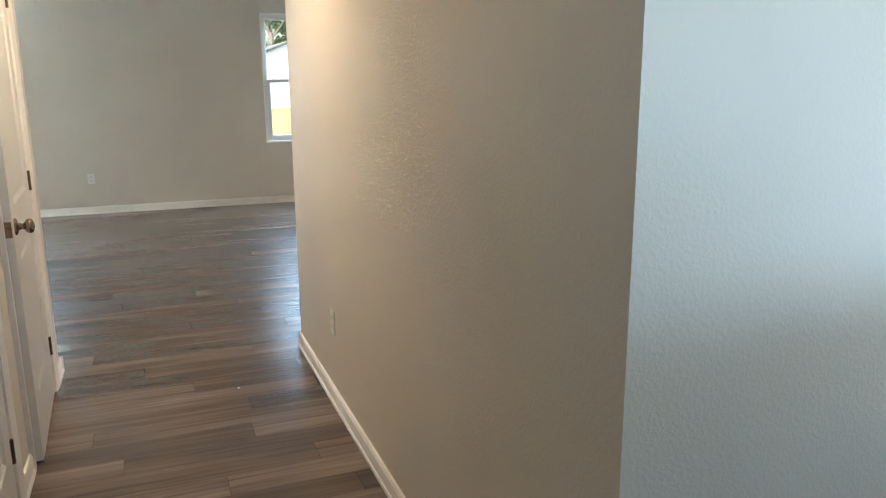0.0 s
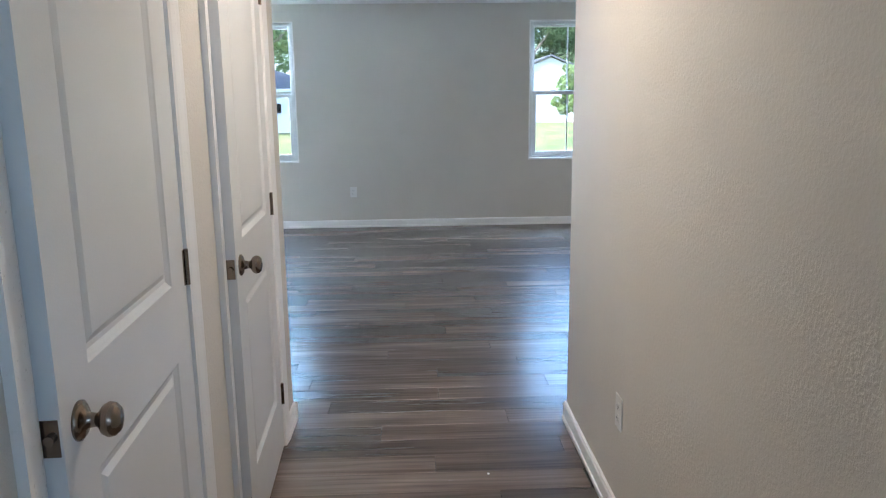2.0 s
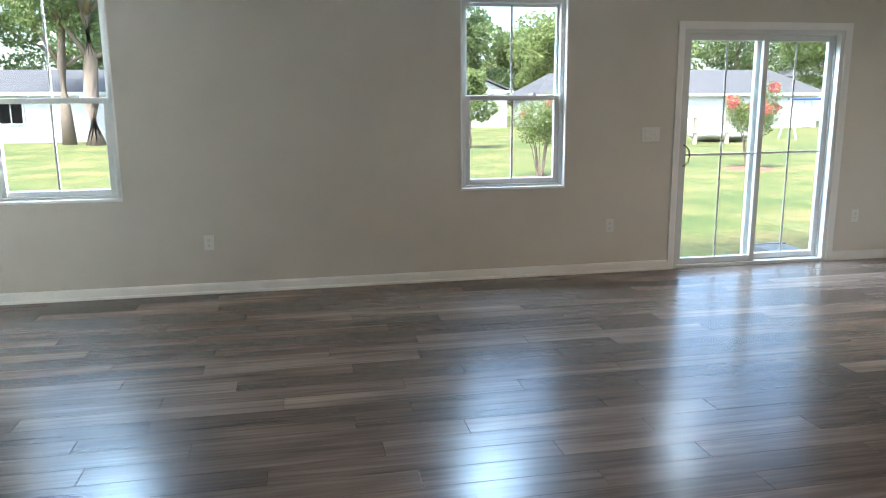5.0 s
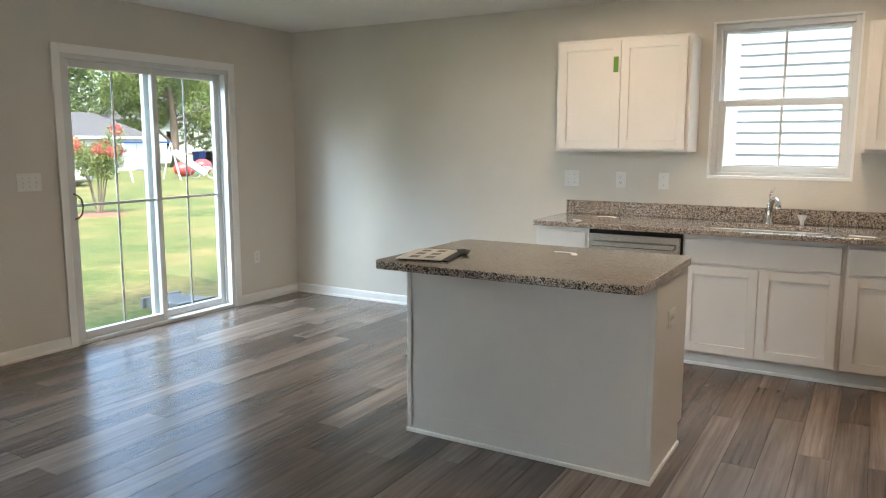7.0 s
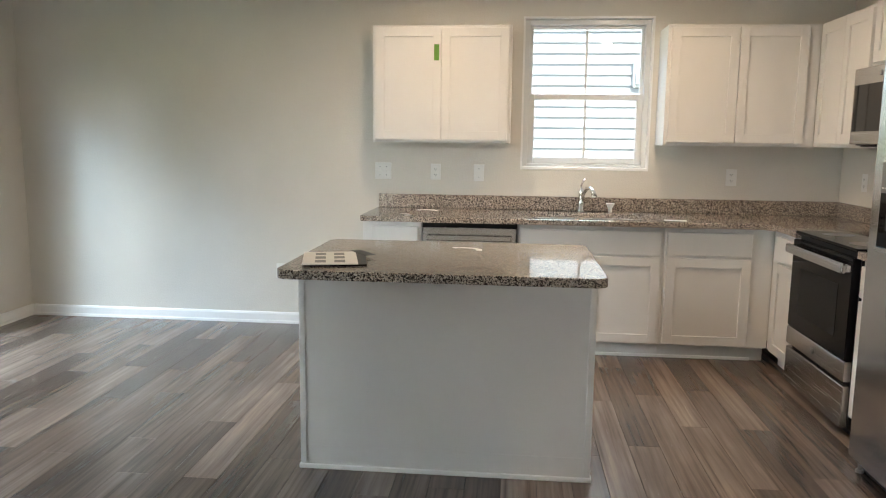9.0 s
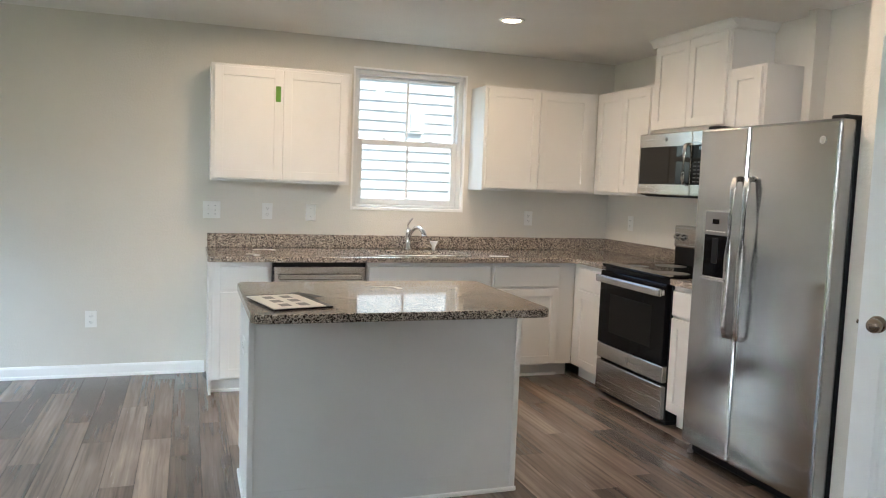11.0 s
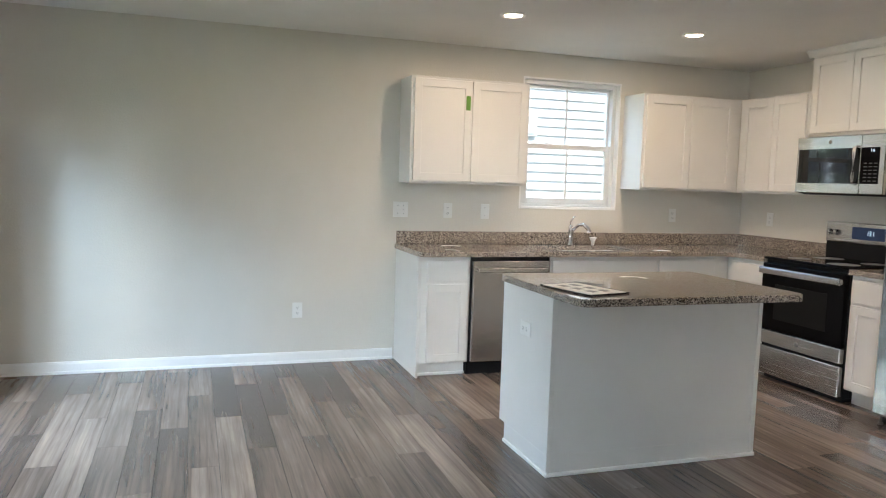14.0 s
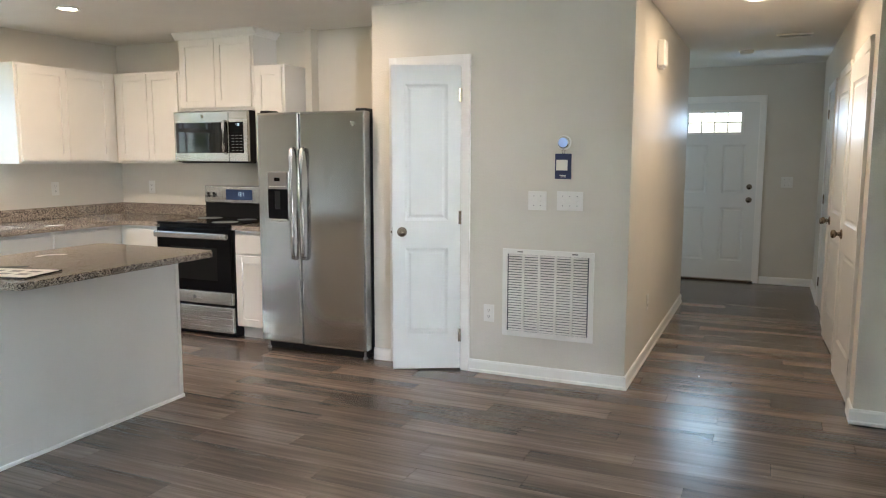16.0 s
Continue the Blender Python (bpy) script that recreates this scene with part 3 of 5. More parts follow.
def sliding_door():
    x0, x1, _, z1 = SD
    th = thing("door_6", ((x0 + x1) / 2, YN + 0.05, 0), "white vinyl sliding glass patio door with divided panes", "door", kind="structure")
    F = N_IN
    bm = bmesh.new()
    fb(bm, F, x0, x0 + 0.032, 0, z1, -0.14, -0.002)
    fb(bm, F, x1 - 0.032, x1, 0, z1, -0.14, -0.002)
    fb(bm, F, x0 + 0.032, x1 - 0.032, z1 - 0.034, z1, -0.14, -0.002)
    fb(bm, F, x0 + 0.032, x1 - 0.032, 0.0, 0.030, -0.15, 0.004, 0.003)
    fb(bm, F, x1 - 0.045, x1 - 0.032, 0.03, z1 - 0.034, -0.075, -0.060)
    part("door_frame", bm, M_VINYL, th)
    xm = (x0 + x1) / 2

    def panel(name, a, b, n0, n1, lst, rst):
        bm = bmesh.new()
        v0, v1 = 0.032, z1 - 0.036
        fb(bm, F, a, a + lst, v0, v1, n0, n1, 0.004)
        fb(bm, F, b - rst, b, v0, v1, n0, n1, 0.004)
        fb(bm, F, a + lst, b - rst, v0, v0 + 0.055, n0, n1, 0.004)
        fb(bm, F, a + lst, b - rst, v1 - 0.055, v1, n0, n1, 0.004)
        p = part(name, bm, M_VINYL, th)
        m = (n0 + n1) / 2
        pane = part("pane", fb(bmesh.new(), F, a + lst - 0.005, b - rst + 0.005, v0 + 0.05, v1 - 0.05, m - 0.003, m + 0.003), M_GLASS, p)
        pane.visible_shadow = False
        um = (a + lst + b - rst) / 2
        part("muntin", fb(bmesh.new(), F, um - 0.009, um + 0.009, v0 + 0.055, v1 - 0.055, m + 0.004, m + 0.010, 0.002), M_VINYL, p)
        part("muntin", fb(bmesh.new(), F, a + lst, b - rst, 0.985, 1.005, m + 0.0045, m + 0.0105, 0.002), M_VINYL, p)
        return p

    slide = panel("sliding_panel", x0 + 0.034, xm + 0.045, -0.058, -0.018, 0.042, 0.050)
    panel("fixed_panel", xm - 0.035, x1 - 0.034, -0.118, -0.078, 0.085, 0.055)
    h = tube(bmesh.new(), [fp(F, x0 + 0.055, 0.90, -0.018), fp(F, x0 + 0.058, 0.91, 0.012), fp(F, x0 + 0.075, 0.94, 0.032), fp(F, x0 + 0.080, 0.99, 0.038), fp(F, x0 + 0.075, 1.04, 0.032), fp(F, x0 + 0.058, 1.07, 0.012), fp(F, x0 + 0.055, 1.08, -0.018)], 0.007)
    part("handle", h, M_NICKEL, slide, "bronze loop handle", True)
    casing("casing", F, x0 - 0.002, x1 + 0.002, z1)


sliding_door()


# ---- kitchen ----
CT, CB = 0.905, 0.869


def plate(outer, holes, z0, z1, bevel=0.004):
    """A slab from an outline with holes."""
    bm = bmesh.new()
    edges = []
    for loop in [outer] + holes:
        vs = [bm.verts.new((x, y, z1)) for x, y in loop]
        edges += [bm.edges.new((vs[i], vs[(i + 1) % len(vs)])) for i in range(len(vs))]
    bmesh.ops.triangle_fill(bm, use_beauty=True, edges=edges)
    rim = [e for e in bm.edges if len(e.link_faces) == 1]
    top = list(bm.faces)
    ext = bmesh.ops.extrude_face_region(bm, geom=top)
    moved = [g for g in ext["geom"] if isinstance(g, bmesh.types.BMVert)]
    for v in moved:
        v.co.z = z0
    edge = [e for e in bm.edges if abs(e.verts[0].co.z - z1) < 1e-6 and abs(e.verts[1].co.z - z1) < 1e-6 and any(abs(f.normal.z) < 0.5 and f.calc_area() > 0 for f in e.link_faces)]
    bm.normal_update()
    edge = [e for e in bm.edges if all(abs(v.co.z - z1) < 1e-6 for v in e.verts) and any(abs(f.normal.z) < 0.3 for f in e.link_faces)]
    if bevel:
        bmesh.ops.bevel(bm, geom=edge, offset=bevel, segments=2, affect="EDGES", profile=0.5)
    return bm


def rounded(x0, y0, x1, y1, r, seg=6):
    pts = []
    for cx, cy, a0 in ((x1 - r, y1 - r, 0), (x0 + r, y1 - r, 90), (x0 + r, y0 + r, 180), (x1 - r, y0 + r, 270)):
        for k in range(seg + 1):
            a = radians(a0 + 90 * k / seg)
            pts.append((cx + r * math.cos(a), cy + r * math.sin(a)))
    return pts


def shaker(parent, face, u0, u1, v0, v1, n=0.0, rail=0.057, name="door"):
    """A shaker cupboard door: flat frame round a sunk panel."""
    t = 0.019
    d = part(name, fb(bmesh.new(), face, u0 + rail - 0.002, u1 - rail + 0.002, v0 + rail - 0.002, v1 - rail + 0.002, n + 0.001, n + 0.0085), M_CAB, parent)
    for a, b in ((u0, u0 + rail), (u1 - rail, u1)):
        part("stile", fb(bmesh.new(), face, a, b, v0, v1, n + 0.0005, n + t, 0.0012), M_CAB, d)
    for a, b in ((v0, v0 + rail), (v1 - rail, v1)):
        part("rail", fb(bmesh.new(), face, u0 + rail - 0.001, u1 - rail + 0.001, a, b, n + 0.0005, n + t - 0.0003, 0.0012), M_CAB, d)
    return d


def drawer(parent, face, u0, u1, v0, v1, n=0.0):
    return part("drawer_front", fb(bmesh.new(), face, u0, u1, v0, v1, n, n + 0.019, 0.002), M_CAB, parent)


def body(parent, face, u0, u1, v0, v1, depth, toe=0.0):
    bm = bmesh.new()
    fb(bm, face, u0, u1, v0 + toe, v1, -depth, 0.0, 0.001)
    if toe:
        fb(bm, face, u0, u1, v0, v0 + toe, -depth, -0.075)
    return part("body", bm, M_CAB, parent)


wall_cup = "white painted shaker wall cupboard with two doors"
FE, FK = ("x-", 5.208), ("y+", 0.312)


def wall_cabinet(face, u0, u1, v0, v1, doors, label, depth, gap0=0.022, gap1=0.022, crown=False):
    th = thing("wall_cabinet", fp(face, (u0 + u1) / 2, v0, -depth / 2), label, "cupboard", "kitchen wall cupboards")
    body(th, face, u0, u1, v0, v1, depth)
    a, b = u0 + gap0, u1 - gap1
    w = (b - a) / doors
    for k in range(doors):
        shaker(th, face, a + w * k + (0.0022 if k else 0), a + w * (k + 1) - (0.0022 if k < doors - 1 else 0), v0 + 0.022, v1 - 0.02)
    if crown:
        prof = [(0, 0), (0.010, 0), (0.014, 0.012), (0.034, 0.034), (0.040, 0.045), (0.040, 0.055), (0, 0.055)]
        bm = bmesh.new()
        extrude_profile(bm, prof, lambda p, o, k: fp(face, p, v1 + k - 0.012, o), u0 - 0.035, u1 + 0.035)
        extrude_profile(bm, prof, lambda p, o, k: (u1 + o, p, v1 + k - 0.012), YK + 0.003, face[1])
        extrude_profile(bm, prof, lambda p, o, k: (u0 - o, p, v1 + k - 0.012), YK + 0.003, face[1])
        part("crown", bm, M_CAB, th)
    return th


wall_cabinet(FE, 2.285, 3.225, 1.378, 2.158, 2, wall_cup + " and green tape", 0.290)
wall_cabinet(FE, 0.315, 1.272, 1.378, 2.158, 2, wall_cup + " beside the window", 0.290, 0.072, 0.022)
wall_cabinet(FK, 4.458, 5.205, 1.378, 2.158, 2, wall_cup + " in the corner", 0.310, 0.020, 0.050)
wall_cabinet(FK, 3.690, 4.456, 1.815, 2.412, 2, "tall white cupboard with crown moulding above the microwave", 0.310, 0.022, 0.022, True)
wall_cabinet(FK, 3.395, 3.688, 1.378, 2.158, 1, "narrow white shaker wall cupboard beside the refrigerator", 0.310)

FB, FS = ("x-", 4.885), ("y+", 0.618)


def base_cabinet(face, u0, u1, depth, label, fronts, toe=0.102):
    """fronts: lists of (kind, u0, u1, v0, v1)."""
    th = thing("base_cabinet", fp(face, (u0 + u1) / 2, 0, -depth / 2), label, "cabinet", "kitchen base cabinets")
    body(th, face, u0, u1, 0.0, CB, depth, toe)
    for kind, a, b, c, d in fronts:
        (shaker if kind == "door" else drawer)(th, face, a, b, c, d)
    return th


base_lab = "white shaker base cabinet with drawer and door"
base_cabinet(FB, 2.845, 3.215, 0.605, base_lab + ", by the wall", [("drawer", 2.865, 3.165, 0.690, 0.838), ("door", 2.865, 3.165, 0.112, 0.672)])
base_cabinet(FB, 1.292, 2.215, 0.605, "white shaker sink cabinet with a false drawer and two doors", [("drawer", 1.312, 2.200, 0.690, 0.838), ("door", 1.312, 1.752, 0.112, 0.672), ("door", 1.756, 2.200, 0.112, 0.672)])
base_cabinet(FB, 0.620, 1.290, 0.605, base_lab + ", near the corner", [("drawer", 0.755, 1.275, 0.690, 0.838), ("door", 0.755, 1.275, 0.112, 0.672)])
base_cabinet(FS, 4.452, 4.882, 0.610, base_lab + ", next to the range", [("drawer", 4.470, 4.800, 0.690, 0.838), ("door", 4.470, 4.800, 0.112, 0.672)])
base_cabinet(FS, 3.392, 3.678, 0.610, "narrow " + base_lab, [("drawer", 3.405, 3.665, 0.690, 0.838), ("door", 3.405, 3.665, 0.112, 0.672)])
solo("end_panel", boxes((4.888, 3.2165, 0.0, 5.497, 3.232, CB)), M_CAB, "white painted end panel of the kitchen cabinets", "panel")
shoe = boxes((4.945, 2.845, 0.0, 4.9585, 3.215, 0.02), (4.945, 0.70, 0.0, 4.9585, 2.215, 0.02), bevel=0.003)
structure("trim", shoe, M_TRIM, "white shoe moulding under the cabinets", "trim")

SINK = (4.945, 1.42, 5.335, 2.13)
outer = [(5.497, 3.245), (5.497, 0.003), (4.447, 0.003), (4.447, 0.652), (4.735, 0.652), (4.762, 0.660), (4.812, 0.712), (4.820, 0.735), (4.820, 3.205), (4.832, 3.233), (4.860, 3.245)]
outer = outer[::-1]
solo("countertop", plate(outer, [rounded(*SINK, 0.06)], CB + 0.001, CT), M_GRANITE, "speckled brown and grey polished granite countertop with sink cutout", "countertop")
solo("countertop", plate([(3.389, 0.003), (3.681, 0.003), (3.681, 0.652), (3.389, 0.652)], [], CB + 0.001, CT), M_GRANITE, "small speckled granite countertop between range and refrigerator", "countertop")
for bx in ((5.475, 0.024, CT + 0.001, 5.497, 3.235, CT + 0.100), (4.447, 0.003, CT + 0.001, 5.497, 0.0235, CT + 0.100), (3.389, 0.003, CT + 0.001, 3.681, 0.0235, CT + 0.100)):
    solo("backsplash", boxes(bx, bevel=0.003), M_GRANITE, "low speckled granite backsplash along the wall", "backsplash", "granite backsplashes")


def sink():
    x0, y0, x1, y1 = SINK
    th = thing("kitchen_sink", ((x0 + x1) / 2, (y0 + y1) / 2, CB - 0.2), "undermount stainless steel kitchen sink", "sink")
    bm = bmesh.new()
    rings = []
    for off, z, r in ((0.008, CB, 0.068), (0.004, CB - 0.004, 0.064), (-0.004, CB - 0.16, 0.055), (-0.045, CB - 0.19, 0.03), (-0.17, CB - 0.195, 0.02)):
        rings.append([bm.verts.new((x, y, z)) for x, y in rounded(x0 - off, y0 - off, x1 + off, y1 + off, r)])
    n = len(rings[0])
    for a, b in zip(rings, rings[1:]):
        for k in range(n):
            bm.faces.new((a[k], a[(k + 1) % n], b[(k + 1) % n], b[k]))
    bm.faces.new(rings[-1])
    part("basin", bm, M_STEEL, th, "", True)
    part("drain", lathe(bmesh.new(), ((x0 + x1) / 2, (y0 + y1) / 2, CB - 0.195), (0, 0, 1), [(0, 0.045), (0.003, 0.045), (0.004, 0.035), (0.001, 0.02)], 20), M_CHROME, th, "chrome drain", True)


sink()


def faucet():
    b = (5.405, 1.775, CT)
    th = thing("faucet", b, "chrome single-lever pull-out kitchen faucet behind the sink", "faucet")
    bm = lathe(bmesh.new(), b, (0, 0, 1), [(0, 0.030), (0.006, 0.030), (0.012, 0.024), (0.016, 0.020), (0.10, 0.018), (0.125, 0.021), (0.150, 0.021), (0.165, 0.014)], 20)
    part("base", bm, M_CHROME, th, "", True)
    s = Vector(b)
    pts = [s + Vector(q) for q in ((0, 0, 0.085), (-0.03, -0.012, 0.135), (-0.075, -0.03, 0.172), (-0.125, -0.05, 0.175), (-0.165, -0.066, 0.148), (-0.180, -0.072, 0.118))]
    part("spout", tube(bmesh.new(), pts, [0.012, 0.0125, 0.013, 0.0145, 0.017, 0.018], 14), M_CHROME, th, "", True)
    part("lever", tube(bmesh.new(), [s + Vector(q) for q in ((0, 0, 0.150), (0.004, 0.006, 0.185), (-0.012, -0.010, 0.225), (-0.030, -0.022, 0.240))], [0.010, 0.007, 0.008, 0.005], 10), M_CHROME, th, "", True)


faucet()
solo("small_cup", lathe(bmesh.new(), (5.385, 1.575, CT + 0.001), (0, 0, 1), [(0, 0.012), (0.030, 0.014), (0.062, 0.030), (0.066, 0.032), (0.065, 0.028), (0.04, 0.012)], 18), M_PLATE, "small white plastic cup on the counter", "cup", smooth=True)


def dishwasher():
    F = ("x-", 4.878)
    y0, y1 = 2.222, 2.838
    th = thing("dishwasher", (5.15, 2.53, 0), "stainless steel dishwasher with a bar handle", "dishwasher")
    part("body", fb(bmesh.new(), F, y0, y1, 0.10, CB - 0.002, -0.57, 0.0), M_BLACK, th)
    part("kick_plate", fb(bmesh.new(), F, y0, y1, 0.0, 0.10, -0.57, -0.05), M_BLACK, th, "black kick plate")
    part("door", fb(bmesh.new(), F, y0 + 0.004, y1 - 0.004, 0.105, 0.838, 0.001, 0.028, 0.006, 2), M_STEEL, th)
    bm = bmesh.new()
    fb(bm, F, y0 + 0.035, y1 - 0.035, 0.755, 0.790, 0.050, 0.066, 0.006, 2)
    for q in (y0 + 0.05, y1 - 0.05):
        fb(bm, F, q - 0.012, q + 0.012, 0.760, 0.785, 0.026, 0.052, 0.003)
    part("handle", bm, M_STEEL, th, "steel bar handle")


dishwasher()


def island():
    x0, x1, y0, y1 = 3.045, 3.632, 1.915, 3.120
    th = thing("kitchen_island", ((x0 + x1) / 2, (y0 + y1) / 2, 0), "white panelled kitchen island cabinet under a granite top", "island")
    bm = boxes((x0, y0, 0.0, 3.562, y1, 0.102), (x0, y0, 0.102, x1, y1, CB), bevel=0.001)
    part("body", bm, M_CAB, th)
    for q in (y0, y1):
        s = 1 if q == y1 else -1
        part("corner_trim", boxes((x0 - 0.006, min(q + s * 0.006, q - s * 0.020), 0.022, x0 + 0.014, max(q + s * 0.006, q - s * 0.020), CB), bevel=0.002), M_CAB, th)
    bm = boxes((x0 - 0.012, y0 - 0.012, 0.0, x0, y1 + 0.012, 0.020), (x0, y0 - 0.012, 0.0, 3.555, y0, 0.020), (x0, y1, 0.0, 3.555, y1 + 0.012, 0.020), bevel=0.003)
    part("shoe_moulding", bm, M_TRIM, th)
    FI = ("x+", x1)
    for a, b in ((y0 + 0.02, (y0 + y1) / 2 - 0.003), ((y0 + y1) / 2 + 0.003, y1 - 0.02)):
        drawer(th, FI, a, b, 0.690, 0.838)
        shaker(th, FI, a, b, 0.112, 0.672)


island()
solo("countertop", plate(rounded(2.760, 1.900, 3.668, 3.138, 0.055), [], CB + 0.001, CT), M_GRANITE, "speckled brown granite island top with rounded corners", "countertop")


def refrigerator():
    x0, x1, yf = 2.415, 3.318, 0.69
    F = ("y+", yf)
    th = thing("refrigerator", ((x0 + x1) / 2, 0.4, 0), "stainless steel side-by-side refrigerator with an ice dispenser", "refrigerator")
    part("cabinet", boxes((x0 + 0.006, 0.03, 0.03, x1 - 0.006, yf, 1.745), bevel=0.004), M_BLACK, th, "dark grey cabinet")
    part("kick_grille", boxes((x0 + 0.02, 0.10, 0.0, x1 - 0.02, yf + 0.03, 0.055), bevel=0.004), M_BLACK, th, "black kick grille")
    xm = 2.952
    fresh = part("door", fb(bmesh.new(), F, x0, xm - 0.004, 0.062, 1.755, 0.004, 0.092, 0.014, 3), M_STEELV, th)
    fz = part("door", fb(bmesh.new(), F, xm + 0.004, x1, 0.062, 1.755, 0.004, 0.092, 0.014, 3), M_STEELV, th)
    for p, u in ((fresh, xm - 0.045), (fz, xm + 0.045)):
        bm = tube(bmesh.new(), [fp(F, u, v, n) for v, n in ((0.705, 0.092), (0.710, 0.122), (0.76, 0.132), (1.1, 0.138), (1.44, 0.132), (1.49, 0.122), (1.495, 0.092))], 0.0145, 12)
        part("handle", bm, M_STEEL, p, "curved steel handle", True)
    bm = bmesh.new()
    fb(bm, F, 3.040, 3.235, 0.968, 1.335, 0.092, 0.097, 0.002)
    part("dispenser_frame", bm, M_STEEL, fz, "steel dispenser frame")
    part("dispenser_panel", fb(bmesh.new(), F, 3.052, 3.224, 1.205, 1.327, 0.097, 0.102, 0.003), M_GREY, fz, "grey dispenser control panel")
    part("dispenser_well", fb(bmesh.new(), F, 3.052, 3.224, 0.990, 1.205, 0.097, 0.0995), M_BGLASS, fz, "glossy black dispenser well")
    part("display", fb(bmesh.new(), F, 3.115, 3.165, 1.262, 1.288, 0.102, 0.1035), M_BGLASS, fz)
    bm = bmesh.new()
    for k in range(6):
        fb(bm, F, 3.066 + k * 0.026, 3.080 + k * 0.026, 1.222, 1.227, 0.102, 0.103)
    part("buttons", bm, M_PLATE, fz)
    part("paddle", fb(bmesh.new(), F, 3.115, 3.160, 1.06, 1.19, 0.0995, 0.104, 0.002), M_BLACK, fz)
    part("tray", fb(bmesh.new(), F, 3.052, 3.224, 0.976, 0.990, 0.097, 0.112, 0.002), M_STEEL, fz, "steel drip tray")
    part("badge", lathe(bmesh.new(), fp(F, 2.505, 1.665, 0.092), (0, 1, 0), [(0, 0.019), (0.002, 0.019), (0.003, 0.016)], 20), M_CHROME, fresh, "small round maker's badge", True)
    for u in (x0 + 0.05, x1 - 0.05):
        part("hinge_cap", boxes((u - 0.04, yf - 0.06, 1.745, u + 0.04, yf + 0.06, 1.772), bevel=0.006), M_BLACK, th, "black hinge cover")
    for u in (x0 + 0.035, x1 - 0.035):
        part("foot", lathe(bmesh.new(), (u, yf + 0.05, 0.0), (0, 0, 1), [(0, 0.016), (0.012, 0.016), (0.014, 0.008), (0.065, 0.008)], 12), M_GREY, th, "levelling foot")


refrigerator()


def range_cooker():
    x0, x1 = 3.686, 4.444
    F = ("y+", 0.625)
    th = thing("range", ((x0 + x1) / 2, 0.33, 0), "black and stainless steel electric range with a glass cooktop", "range")
    part("body", boxes((x0, 0.02, 0.03, x1, 0.625, 0.895), bevel=0.002), M_BLACK, th)
    part("base", boxes((x0 + 0.02, 0.06, 0.0, x1 - 0.02, 0.60, 0.03)), M_BLACK, th)
    part("cooktop", boxes((x0 - 0.002, 0.075, 0.896, x1 + 0.002, 0.655, 0.914), bevel=0.005, seg=2), M_BGLASS, th, "glossy black glass cooktop")
    for cx, cy, r in ((3.87, 0.50, 0.105), (4.26, 0.50, 0.08), (3.87, 0.23, 0.08), (4.26, 0.23, 0.105)):
        part("burner_ring", lathe(bmesh.new(), (cx, cy, 0.9142), (0, 0, 1), [(0, r), (0.0004, r), (0.0005, r - 0.003), (0.0001, r - 0.003)], 32), M_GREY, th)
    door = part("oven_door", fb(bmesh.new(), F, x0 + 0.004, x1 - 0.004, 0.372, 0.868, 0.001, 0.040, 0.006, 2), M_BGLASS, th, "glossy black oven door")
    part("oven_window", fb(bmesh.new(), F, x0 + 0.14, x1 - 0.14, 0.46, 0.72, 0.040, 0.0415), M_DARK, door)
    bm = fb(bmesh.new(), F, x0 + 0.012, x1 - 0.012, 0.792, 0.842, 0.062, 0.088, 0.009, 2)
    for q in (x0 + 0.035, x1 - 0.035):
        fb(bm, F, q - 0.018, q + 0.018, 0.798, 0.836, 0.038, 0.066, 0.004)
    part("handle", bm, M_STEEL, door, "wide steel handle")
    part("trim_strip", fb(bmesh.new(), F, x0 + 0.004, x1 - 0.004, 0.268, 0.368, 0.001, 0.040, 0.004), M_STEEL, door, "stainless steel strip")
    part("badge", lathe(bmesh.new(), fp(F, 4.065, 0.318, 0.040), (0, 1, 0), [(0, 0.017), (0.002, 0.017), (0.003, 0.013)], 20), M_GREY, door, "", True)
    part("storage_drawer", fb(bmesh.new(), F, x0 + 0.004, x1 - 0.004, 0.042, 0.248, 0.001, 0.038, 0.005), M_STEEL, th, "stainless steel storage drawer")
    guard = part("backguard", boxes((x0, 0.010, 0.896, x1, 0.072, 1.185), bevel=0.006, seg=2), M_BLACK, th)
    G = ("y+", 0.072)
    part("control_panel", fb(bmesh.new(), G, x0 + 0.003, x1 - 0.003, 1.035, 1.186, -0.05, 0.012, 0.006, 2), M_STEEL, guard, "stainless steel control panel")
    part("display", fb(bmesh.new(), G, 3.92, 4.20, 1.065, 1.155, 0.012, 0.015, 0.002), M_SCREEN, guard, "dark clock display with a bluish reflection painted in")
    clock(guard, "131", G, 4.075, 1.098, 0.0155, 0.032)
    for u in (x0 + 0.045, x0 + 0.105, x1 - 0.105, x1 - 0.045):
        part("knob", lathe(bmesh.new(), fp(G, u, 1.105, 0.012), (0, 1, 0), [(0, 0.024), (0.006, 0.024), (0.008, 0.019), (0.026, 0.017), (0.028, 0.014)], 18), M_STEEL, guard, "steel knob", True)


SEG7 = {"1": "bc", "3": "abgcd", "5": "afgcd", "6": "afedcg", "0": "abcdef", "2": "abged"}


